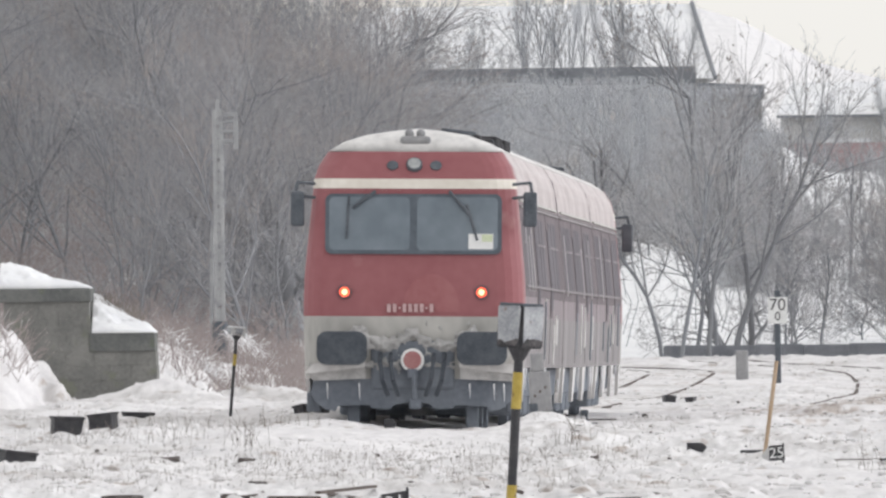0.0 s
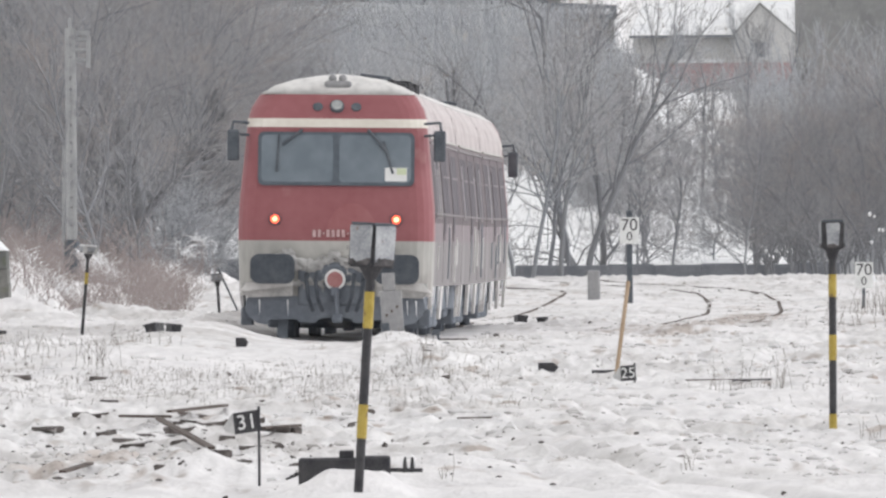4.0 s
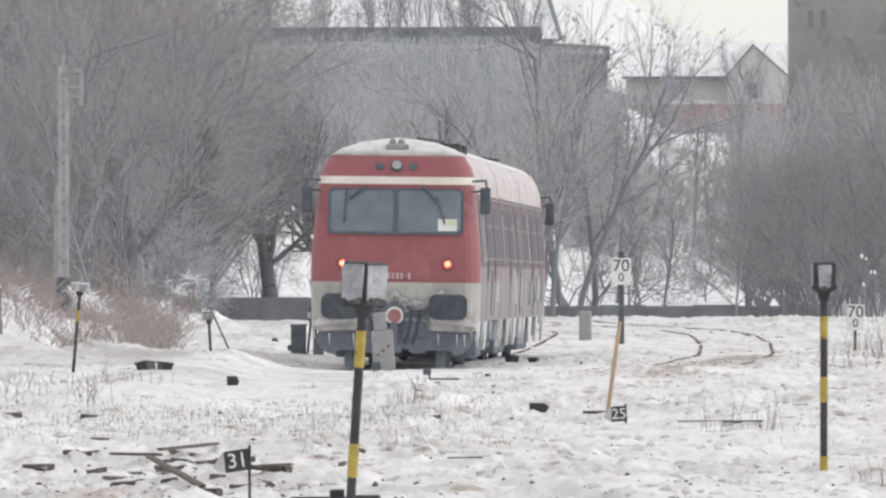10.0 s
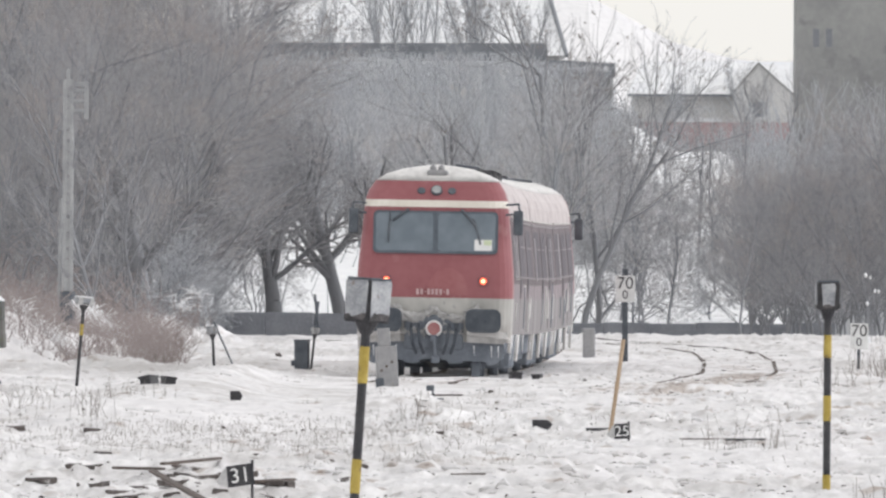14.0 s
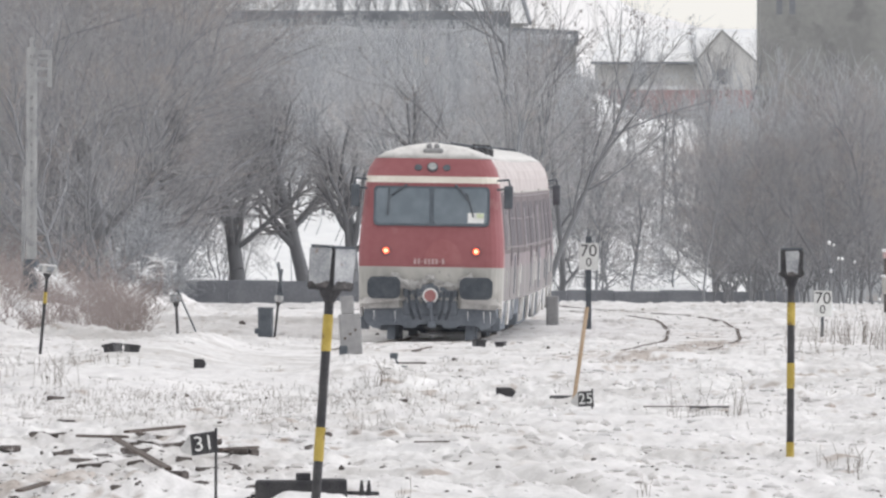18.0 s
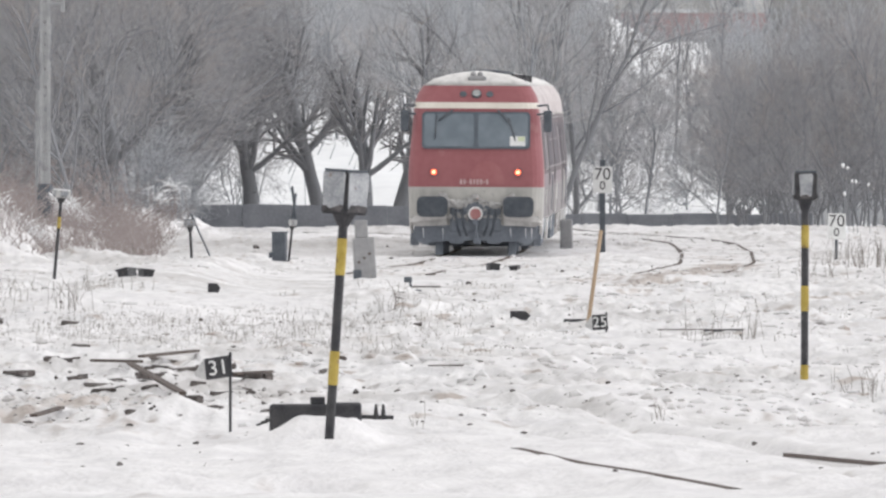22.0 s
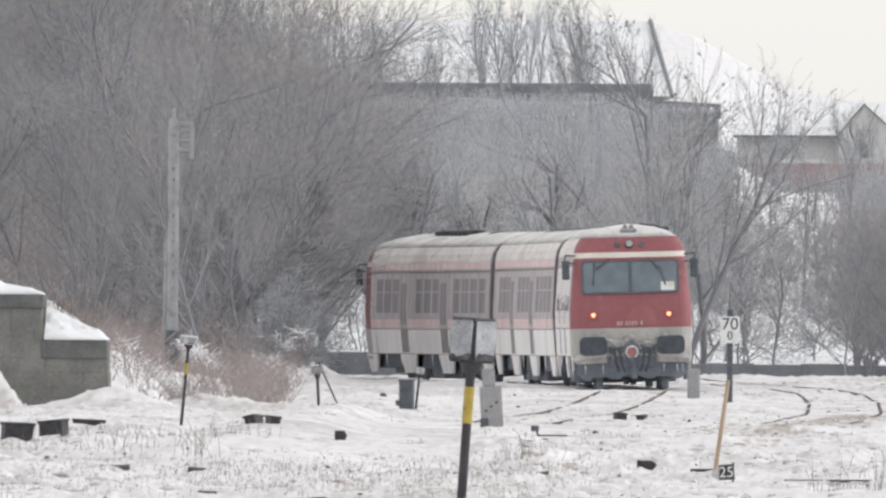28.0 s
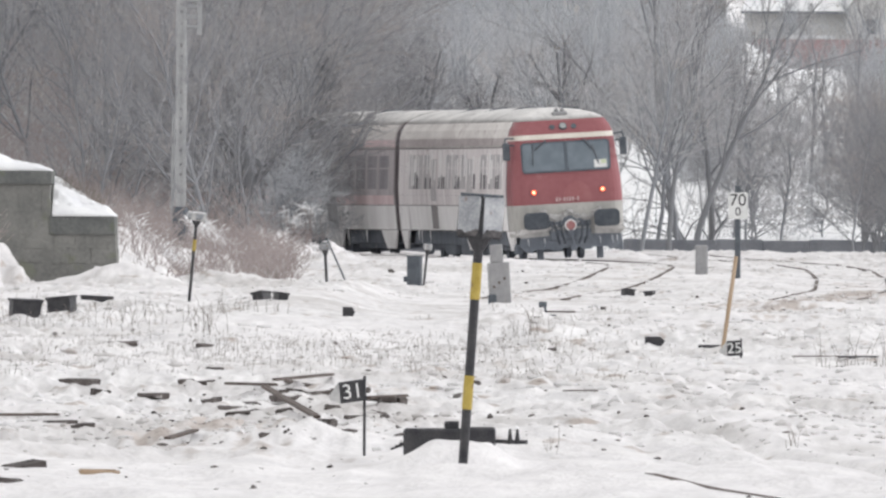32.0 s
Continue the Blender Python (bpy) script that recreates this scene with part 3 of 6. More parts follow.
def rear_face(car, lit):
    """Everything on the cab's outer face."""
    m = tilt_face(2.83)
    win = part("windscreen", outline(new_bm(), rounded(-1.16, 1.16, -0.40, 0.40, 0.09), -0.035, 0.03, m), FRAME, car, "broad cab windscreen in a dark rubber frame")
    for x0, x1 in ((-1.11, -0.045), (0.045, 1.11)):
        part("pane", outline(new_bm(), rounded(x0, x1, -0.355, 0.355, 0.07), -0.042, -0.02, m), GLASS, win, "grey-blue glass pane")
    for p0, p1, p2 in (((-0.50, 0.43), (-0.80, 0.20), (-0.88, -0.20)), ((0.47, 0.43), (0.75, 0.10), (0.84, -0.22))):
        bm = new_bm()
        tube(bm, (p0[0], -0.075, p0[1]), (p1[0], -0.085, p1[1]), 0.022, n=6)
        tube(bm, (p1[0] - 0.05, -0.065, p1[1] + 0.16), (p2[0], -0.065, p2[1]), 0.016, n=6)
        bmesh.ops.transform(bm, matrix=m, verts=bm.verts)
        part("wiper", bm, DARK, car)
    part("paper_notice", outline(new_bm(), rounded(0.725, 1.05, -0.335, -0.13, 0.01), -0.048, -0.043, m), WHITE, car, "white paper notice behind the glass")
    part("route_label", outline(new_bm(), rounded(0.90, 1.04, -0.235, -0.14, 0.01), -0.052, -0.049, m), mat("yellow_green_print", (0.56, 0.62, 0.42), (0.66, 0.70, 0.52), 9, 0.6, 0), car)
    for i, x in enumerate((-0.90, 0.90)):
        lamp = part("tail_lamp", disc(new_bm(), x, 1.935, 0.092, -0.03, 0.05), DARK, car, "lit tail lamp in a dark round rim")
        part("lens", disc(new_bm(), x, 1.935, 0.068, -0.042, 0.0), LAMP_RED, lamp, "glowing orange-red lens")
        part("lamp_core", disc(new_bm(), x, 1.935, 0.038, -0.05, -0.03), LAMP_CORE, lamp, "bright yellowish lamp core")
    head = part("headlight", disc(new_bm(), 0, 3.60, 0.105, -0.05, 0.06), DARK, car, "round unlit headlight with clear glass")
    part("lens", disc(new_bm(), 0, 3.60, 0.085, -0.062, 0), LENS, head)
    for x in (-0.285, 0.285):
        part("horn_opening", disc(new_bm(), x, 3.60, 0.075, -0.02, 0.05), DARK, car, "round dark horn opening")
    rim = part("marker_disc", disc(new_bm(), 0, 1.05, 0.155, -0.16, -0.12, 24), WHITE, car, "red round marker with a white rim")
    part("disc_face", disc(new_bm(), 0, 1.05, 0.118, -0.168, -0.15, 24), SIGNAL_RED, rim, "dull red disc")
    bm = new_bm()
    x = -0.34
    for wdt in (0.05, 0.05, 0.03, 0.05, 0.05, 0.05, 0.05, 0.03, 0.05):
        h = 0.012 if wdt == 0.03 else 0.055
        box(bm, x, x + wdt, 0.070, 0.092, 1.73 - h, 1.73 + h)
        x += wdt + 0.025
    patch = [(0.24 + 0.38 * math.cos(math.pi * k / 14), -0.18 + 0.50 * math.sin(math.pi * k / 14)) for k in range(15)]
    part("faded_patch", outline(new_bm(), patch, -0.006, 0.004, tilt_face(1.86)), FADED, car, "faded pinkish patch on the red paint")
    part("number_bars", bm, NUMERAL, car, "small pale bars where a number is painted")
    for s in (-1, 1):
        # buffers with their shanks and the plate below
        bm = outline(new_bm(), [(s * 0.92 + a, b) for a, b in rounded(-0.33, 0.33, 0.98, 1.42, 0.13, 5)], -0.34, -0.26)
        buf = part("buffer", bm, RUBBER, car, "large dark rounded rectangular buffer plate")
        part("shank", tube(new_bm(), (s * 0.92, -0.27, 1.2), (s * 0.92, 0.3, 1.2), 0.14, n=14), UNDER, buf)
        bm = outline(new_bm(), [(s * 0.62, 0.80), (s * 1.30, 0.77), (s * 1.38, 0.86), (s * 1.36, 1.0), (s * 0.62, 1.0)], -0.02, 0.4)
        part("step_plate", bm, CAKED, car, "snow-dusted plate below the buffer")
        bm = outline(new_bm(), [(s * 0.62, 1.02), (s * 1.3, 1.0), (s * 1.42, 0.86), (s * 0.62, 0.95)], -0.2, 0.3)
        part("snow_ledge", bm, SNOW_ROOF, car, "dirty snow caught under the buffer")
        # mirrors on looped arms
        bm = new_bm()
        for z in (3.36, 3.18):
            tube(bm, (s * 1.30, 0.42, z), (s * 1.53, 0.34, z + 0.02), 0.02, n=6)
        tube(bm, (s * 1.53, 0.34, 3.39), (s * 1.57, 0.34, 3.16), 0.02, n=6)
        mir = part("mirror_arm", bm, DARK, car, "black looped mirror arm")
        bm = box(new_bm(), s * 1.44, s * 1.62, 0.28, 0.38, 2.80, 3.26, 0.03)
        part("mirror", bm, DARK, mir, "tall dark wing mirror")
        # hoses
        for k, hx in enumerate((0.28, 0.42)):
            bm = new_bm()
            pts = [Vector((s * hx, 0.05, 1.12)), Vector((s * hx, -0.2, 1.02)), Vector((s * (hx - 0.03), -0.24, 0.78)), Vector((s * (hx - 0.10), -0.12, 0.58))]
            for a, b in zip(pts, pts[1:]):
                tube(bm, a, b, 0.03, n=7)
            part("brake_hose", bm, RUBBER, car, "hanging rubber brake hose")
    bm = new_bm()
    for s in (-1, 1):
        outline(bm, [(0, 0.50), (s * 0.22, 0.47), (s * 0.30, 0.40), (s * 0.52, 0.41), (s * 0.58, 0.46), (s * 0.98, 0.44), (s * 1.02, 0.37), (s * 1.16, 0.40), (s * 1.28, 0.50), (s * 1.34, 0.62), (s * 1.30, 0.80), (0, 0.80)], 0.10, 0.24)
    part("snow_plough", bm, UNDER, car, "dark rail guard under the buffer beam")
    for s in (-1, 1):
        part("guard_iron", box(new_bm(), s * 0.70, s * 0.86, 0.30, 0.46, 0.16, 0.60, 0.02), UNDER, car, "dark guard iron above the rail")
        part("step_box", box(new_bm(), s * 1.22, s * 1.40, 0.45, 0.85, 0.36, 0.62, 0.02), UNDER, car, "dark foot step under the cab")
    bm = box(new_bm(), -0.55, 0.55, 0.05, 0.4, 0.66, 1.3, 0.05)
    part("coupling_box", bm, UNDER, car, "grimy coupling recess")
    bm = new_bm()
    box(bm, -0.07, 0.07, -0.1, 0.1, 0.80, 0.93, 0.02)
    tube(bm, (0.02, -0.08, 0.88), (0.04, -0.08, 0.52), 0.035, n=8)
    box(bm, -0.04, 0.12, -0.11, -0.05, 0.40, 0.54, 0.03)
    part("screw_coupling", bm, UNDER, car, "dark hanging screw coupling")
    # caked snow round the coupling
    rnd = random.Random(4)
    gx, gz = np.meshgrid(np.linspace(-0.95, 0.95, 96), np.linspace(0.86, 1.56, 44), indexing="ij")
    arch = np.exp(-((gz - 1.40 + 0.16 * np.abs(np.sin(4.2 * gx))) / 0.10) ** 2) + 0.5 * np.exp(-((gz - 0.98) / 0.07) ** 2)
    thick = arch * 0.9 + 0.9 * vnoise(gx / 0.09 + 3, gz / 0.07) + 0.5 * vnoise(gx / 0.035, gz / 0.03 + 9) - 0.30
    bm = new_bm()
    grid = [[bm.verts.new((gx[i, j], 0.055 - 0.10 * max(0.0, min(0.8, thick[i, j])), gz[i, j])) for j in range(44)] for i in range(96)]
    for i in range(95):
        for j in range(43):
            if thick[i:i + 2, j:j + 2].min() > 0:
                bm.faces.new((grid[i][j], grid[i + 1][j], grid[i + 1][j + 1], grid[i][j + 1]))
    bmesh.ops.delete(bm, geom=[v for v in bm.verts if not v.link_faces], context="VERTS")
    part("caked_snow", bm, CAKED, car, "ragged crust of dirty snow round the coupling", True)
    for x in (-1.12, -0.7, 0.75, 1.07, 1.2):
        part("icicle", tube(new_bm(), (x, 0.02, 0.74), (x + 0.01, 0.02, rnd.uniform(0.5, 0.62)), 0.012, 0.002, 6), SNOW, car, "white icicle")
    # roof lamp cluster above the cab
    bm = box(new_bm(), -0.20, 0.20, 0.85, 1.15, 3.88, 4.00, 0.05)
    part("roof_beacon", bm, CONCRETE, car, "small grey roof fitting")
    for x in (-0.08, 0.07):
        bm = new_bm()
        bmesh.ops.create_icosphere(bm, subdivisions=2, radius=0.062, matrix=Matrix.Translation((x, 0.95, 4.03)))
        part("roof_lamp", bm, CONCRETE, car, "", True)


def make_car(cab_rear, cab_front, label, seed):
    car = thing("railcar", label, "railcar", group="cars of the railcar set")
    rnd = random.Random(seed)
    snowy = cab_rear
    cut0, cut1 = (1.35 if cab_rear else 0.24), CAR - (1.35 if cab_front else 0.24)
    mid = lambda z: (cut0, cut1)
    rr = (0.34 if cab_rear else 0.06, 0.34 if cab_front else 0.06)
    part("lower_body", shell([0.95, 1.2, 1.62], mid, (0.02, 0.02), True), CREAM_SIDE, car, "greyish cream lower body, streaked with dirt and snow")
    part("side_body", shell([1.62, 2.05, 2.4, 2.9, 3.16], mid, (0.02, 0.02), True), RED_SIDE, car, "dull red sides frosted with snow dust")
    part("roof", shell([3.16, 3.30, 3.43, 3.60, 3.79], mid, (0.02, 0.02), True), ROOF_EDGE, car, "pale dusty roof edge")
    part("roof_snow", shell([3.79, 3.92, 4.02, 4.08, 4.11], lambda z: (nose(z, cab_rear) if cab_rear else 0.24, CAR - (nose(z, cab_front) if cab_front else 0.24)), (0.3 if cab_rear else 0.03, 0.3 if cab_front else 0.03), True), SNOW_ROOF, car, "layer of dusty snow on the roof", True)
    for cab, y0, y1 in ((cab_rear, 0, 1.35), (cab_front, CAR - 1.35, CAR)):
        if not cab:
            continue
        front = y0 > 1
        rng = (lambda z: (cut1, CAR - nose(z, True))) if front else (lambda z: (nose(z, True), cut0))
        rad = (0.02, 0.34) if front else (0.34, 0.02)
        part("cab_apron", shell([0.80, 1.2, 1.62], rng, rad, True), CREAM, car, "cream apron below the cab")
        part("cab", shell([1.62, 1.9, 2.2, 2.6, 3.0, 3.30], rng, rad, True), RED, car, "faded red driver's cab")
        part("cab_stripe", shell([3.30, 3.43], lambda z: tuple(v + (0.004 if i else -0.004) for i, v in enumerate(rng(z))), rad, True), STRIPE, car, "cream stripe round the cab")
        part("cab_brow", shell([3.43, 3.52, 3.60, 3.70, 3.79], rng, rad, True), RED, car, "red brow above the cab window")
    if cab_rear:
        rear_face(car, True)
    if cab_front:
        for s in (-1, 1):
            bm = new_bm()
            for z in (3.36, 3.18):
                tube(bm, (s * 1.30, CAR - 0.42, z), (s * 1.53, CAR - 0.34, z + 0.02), 0.02, n=6)
            tube(bm, (s * 1.53, CAR - 0.34, 3.39), (s * 1.57, CAR - 0.34, 3.16), 0.02, n=6)
            mir = part("mirror_arm", bm, DARK, car, "black looped mirror arm")
            part("mirror", box(new_bm(), s * 1.44, s * 1.62, CAR - 0.38, CAR - 0.28, 2.80, 3.26, 0.03), DARK, mir, "tall dark wing mirror")
    # windows and doors along both sides
    doors = ((8.0, 9.3), (15.4, 16.7))
    for s in (-1, 1):
        y = 2.2 if cab_rear else 1.1
        stop = CAR - (2.2 if cab_front else 1.1)
        while y + 1.3 < stop:
            d = [q for q in doors if y + 1.3 > q[0] and y < q[1]]
            if d:
                a, b = d[0]
                bm = new_bm()
                side_plate(bm, s, a, b, 1.64, 3.1, 0.012)
                door = part("door", bm, FROSTED if snowy and s < 0 else DUSTED if s < 0 else MAROON, car, "folding entrance door with frosted edges")
                for c in (a + 0.12, (a + b) / 2 + 0.06):
                    bm = new_bm()
                    side_plate(bm, s, c, c + 0.46, 1.75, 2.85, 0.022)
                    part("door_pane", bm, FROST_GLASS if snowy and s < 0 else DUSTED_GLASS if s < 0 else SIDE_GLASS, door)
                bm = new_bm()
                side_plate(bm, s, a, b, 1.0, 1.62, 0.010)
                part("door_foot", bm, CREAM_SIDE, door, "greyish cream lower door panel")
                y = b + 0.25
                continue
            bm = new_bm()
            side_plate(bm, s, y, y + 1.2, 2.06, 2.96, 0.012)
            w = part("window", bm, FROST_GLASS if snowy and s < 0 else DUSTED_GLASS if s < 0 else SIDE_GLASS, car, "side window dulled by blown snow" if snowy and s < 0 else "dark dusty side window")
            bm = new_bm()
            side_plate(bm, s, y, y + 1.2, 2.60, 2.63, 0.024)
            part("window_bar", bm, FROSTED if snowy and s < 0 else DUSTED if s < 0 else CREAM_SIDE, w)
            if rnd.random() < 0.3:
                bm = new_bm()
                side_plate(bm, s, y + 1.2, y + 1.26, 1.98, rnd.uniform(2.7, 3.0), 0.02)
                part("frost_streak", bm, SNOW_ROOF, w, "whitish frost streak")
            y += 1.52
            bm = new_bm()
        side_plate(bm, s, 1.5 if cab_rear else 0.4, CAR - (1.5 if cab_front else 0.4), 1.90, 3.12, 0.006)
        part("window_band", bm, FROSTED if snowy and s < 0 else DUSTED if s < 0 else MAROON, car, "window band whitened by blown snow" if snowy and s < 0 else "maroon window band dulled by frost")
        if snowy and s < 0:
            yy = 2.0
            while yy < CAR - 2.2:       # streaks of blown snow, and bare glass between them
                z0, z1 = rnd.uniform(2.05, 2.5), rnd.uniform(2.75, 3.1)
                bm = new_bm()
                side_plate(bm, s, yy, yy + rnd.uniform(0.06, 0.22), z0, z1, 0.030)
                part("frost_streak", bm, SNOW_FILM, car, "white streak of blown snow")
                if rnd.random() < 0.6:
                    bm = new_bm()
                    g = yy + rnd.uniform(0.2, 0.4)
                    side_plate(bm, s, g, g + rnd.uniform(0.14, 0.26), 2.07, rnd.uniform(2.36, 2.52), 0.028)
                    part("bare_glass", bm, SIDE_GLASS, car, "strip of dark window glass left clear of snow")
                yy += rnd.uniform(0.35, 0.95)
        # left side: snow overlays whose paleness also makes up for shade
        if s < 0:
            bm = new_bm()
            side_plate(bm, s, 1.5 if cab_rear else 0.4, CAR - (1.5 if cab_front else 0.4), 1.64, 1.895, 0.006)
            part("waist_panel", bm, FROSTED if snowy else PINK_WAIST, car, "waist panel whitened by blown snow" if snowy else "pinkish waist panel dusted with snow")
            bm = new_bm()
            side_plate(bm, s, 1.45 if cab_rear else 0.3, CAR - (1.45 if cab_front else 0.3), 0.97, 1.615, 0.006)
            strip = new_bm()
            side_plate(strip, s, 1.5 if cab_rear else 0.4, CAR - (1.5 if cab_front else 0.4), 3.385, 3.785, 0.008)
            part("roof_frost", strip, ROOF_FROST, car, "cream frost over the roof's edge, paled against shade")
            if not cab_rear:
                strip = new_bm()
                side_plate(strip, s, 0.4, CAR - (1.5 if cab_front else 0.4), 3.20, 3.38, 0.008)
                part("cant_rail", strip, PINK_WAIST, car, "pinkish strip under the roof edge")
            part("snow_film", bm, SNOW_FILM, car, "thin snow film on the lower side")
        else:
            for z0, z1, m2, nm in ((2.02, 2.05, CREAM_SIDE, "sill_rim"), (3.07, 3.10, CREAM_SIDE, "head_rim")):
                bm = new_bm()
                side_plate(bm, s, 1.5 if cab_rear else 0.4, CAR - (1.5 if cab_front else 0.4), z0, z1, 0.028)
                part(nm, bm, m2, car, "pale rim along the windows")
            for _ in range(6):       # white and dark upright streaks on the lower side, standing in for door edges
                yy = rnd.uniform(1.6, CAR - 3.0)
                bm = new_bm()
                white = rnd.random() < 0.65
                side_plate(bm, s, yy, yy + rnd.uniform(0.2, 0.55), rnd.uniform(0.97, 1.3), rnd.uniform(1.5, 1.95), 0.016)
                part("streak", bm, SNOW_ROOF if white else UNDER, car, "white upright streak like a door edge" if white else "dark upright streak like a door edge")
        # skirt pillars between the openings for the running gear
        for a, b in ((0.3, 1.9), (7.2, 10.2), (22.0, 23.6)) if cab_rear else ((0.3, 2.4), (7.3, 10.1), (14.2, 17.2), (21.5, 23.6)):
            if s > 0:
                a, b = a + 0.3, b - 0.6
            bm = new_bm()
            w0, w1 = half(0.95) + 0.002, half(0.45)
            v = [bm.verts.new(p) for p in ((s * w0, a, 0.95), (s * w0, b, 0.95), (s * w1, b - 0.5, 0.45), (s * w1, a + 0.5, 0.45))]
            q = [bm.verts.new((p.co.x - s * 0.05, p.co.y, p.co.z)) for p in v]
            bm.faces.new(v)
            bm.faces.new(q[::-1])
            for i in range(4):
                bm.faces.new((v[i], q[i], q[(i + 1) % 4], v[(i + 1) % 4]))
            part("skirt", bm, SNOW_ROOF if s > 0 else SNOW_FILM, car, "cream skirt panel tapering downwards")
        for k in range(5):
            yy = rnd.uniform(1, CAR - 1)
            part("icicle", tube(new_bm(), (s * 1.40, yy, 0.96), (s * 1.40, yy, rnd.uniform(0.5, 0.75)), 0.03, 0.004, 5), SNOW, car)
        bm = new_bm()
        box(bm, s * 1.345, s * 1.375, 1.4, CAR - 1.4, 3.15, 3.18)
        part("gutter", bm, CREAM, car)
    # running gear
    part("underframe", box(new_bm(), -1.22, 1.22, 0.5, CAR - 0.5, 0.55, 0.96, 0.04), UNDER, car, "dark grimy underframe")
    for c in (5.2, CAR - 5.2):
        bg = part("bogie", box(new_bm(), -1.1, 1.1, c - 1.9, c + 1.9, 0.42, 0.72, 0.05), UNDER, car, "dark bogie frame")
        for yy in (c - 1.25, c + 1.25):
            for s in (-1, 1):
                part("wheel", tube(new_bm(), (s * 0.69, yy, 0.56), (s * 0.82, yy, 0.56), 0.42, n=22), UNDER, bg, "dark steel wheel")
    for yy in (8.6, 11.9, 15.2):
        part("equipment_box", box(new_bm(), -1.2, 1.2, yy - 1.1, yy + 1.1, 0.30, 0.6, 0.05), UNDER, car)
    # roof equipment
    if cab_rear or cab_front:
        y0 = 3.2 if cab_rear else 10.5
        for a, b, x in ((0, 2.9, 0.74), (3.3, 6.0, 0.78)):
            bm = new_bm()
            if not cab_rear:
                x -= 0.95
            top = float(np.interp(abs(x), [0.0, 0.32, 0.66, 0.95], [4.11, 4.08, 3.97, 3.86]))
            box(bm, x - 0.24, x + 0.24, y0 + a, y0 + b, top - 0.25, top + 0.055, 0.05)
            tube(bm, (x, y0 + a - 0.25, top + 0.04), (x, y0 + b + 0.2, top + 0.04), 0.07, n=10)
            for k in range(4):
                yy = y0 + a + 0.3 + k * (b - a - 0.6) / 3
                box(bm, x - 0.27, x + 0.27, yy - 0.05, yy + 0.05, top - 0.25, top + 0.085, 0.02)
            part("exhaust_duct", bm, BLACK, car, "dark exhaust duct along the roof")
        part("roof_rail", tube(new_bm(), (0.3, y0 - 0.6, 4.10), (0.75, y0 - 0.6, 4.05), 0.025, n=6), DARK, car)
    for k in range(3):
        yy = 6.5 + 5.0 * k
        bm = new_bm()
        for i in range(12):
            a0, a1 = radians(-60 + 10 * i), radians(-50 + 10 * i)
            tube(bm, (1.42 * math.sin(a0), yy + 0.1 * i, 2.72 + 1.40 * math.cos(a0)), (1.42 * math.sin(a1), yy + 0.1 * (i + 1), 2.72 + 1.40 * math.cos(a1)), 0.02, n=5)
        part("roof_seam", bm, DARK, car)
    # bellows towards the next car
    if not cab_front:
        part("bellows", box(new_bm(), -0.75, 0.75, CAR - 0.24, CAR + 0.2, 1.0, 3.3, 0.05), RUBBER, car, "black rubber gangway bellows")
        part("end_frame", shell([1.0, 2.0, 3.3, 3.6, 3.85], lambda z: (CAR - 0.34, CAR - 0.20), (0.02, 0.02), True), MAROON, car, "dull maroon end frame")
    if not cab_rear:
        part("end_frame", shell([1.0, 2.0, 3.3, 3.6, 3.85], lambda z: (0.20, 0.34), (0.02, 0.02), True), MAROON, car, "dull maroon end frame")
    return car


CARS = [make_car(True, False, "faded red and cream diesel railcar with lit tail lamps, roof snow", 1),
        make_car(False, False, "red and cream middle car frosted with snow dust", 2),
        make_car(False, True, "red and cream railcar leading the set, dark roof ducts", 3)]
LEAN_Y = [250, 310, 400, 435, 475, 494, 516, 530, 554, 660]
LEAN = [0.9, 1.0, 0.8, 0.7, 0.1, -0.6, -1.9, -2.5, -3.6, -4.2]


def tail_at(t):
    """How far the rear of the set has gone along the line, in metres."""
    return 281.96 + 9.2146 * t - 0.048838 * t ** 2 - 0.00245444 * t ** 3 + 0.000104518 * t ** 4


def on_line(s):
    y = float(np.interp(s, LINE_S, LINE_Y))
    return Vector((float(main_x(y)), y, float(np.interp(y, RAIL_Y, RAIL_Z))))


def car_pose(t, k):
    s = float(np.interp(tail_at(t), LINE_Y, LINE_S)) + k * (CAR + 0.15)
    a, b = on_line(s), on_line(s + CAR)
    d = b - a
    return Matrix.Translation(a - Vector((0, 0, 0.14))) @ Euler((math.atan2(d.z, math.hypot(d.x, d.y)), 0, -math.atan2(d.x, d.y))).to_matrix().to_4x4() @ Matrix.Rotation(radians(float(np.interp(a.y, LEAN_Y, LEAN))), 4, "Y")


def motions():
    for k, car in enumerate(CARS):
        walk(car, [(t, car_pose(t, k)) for t in range(0, 33)])


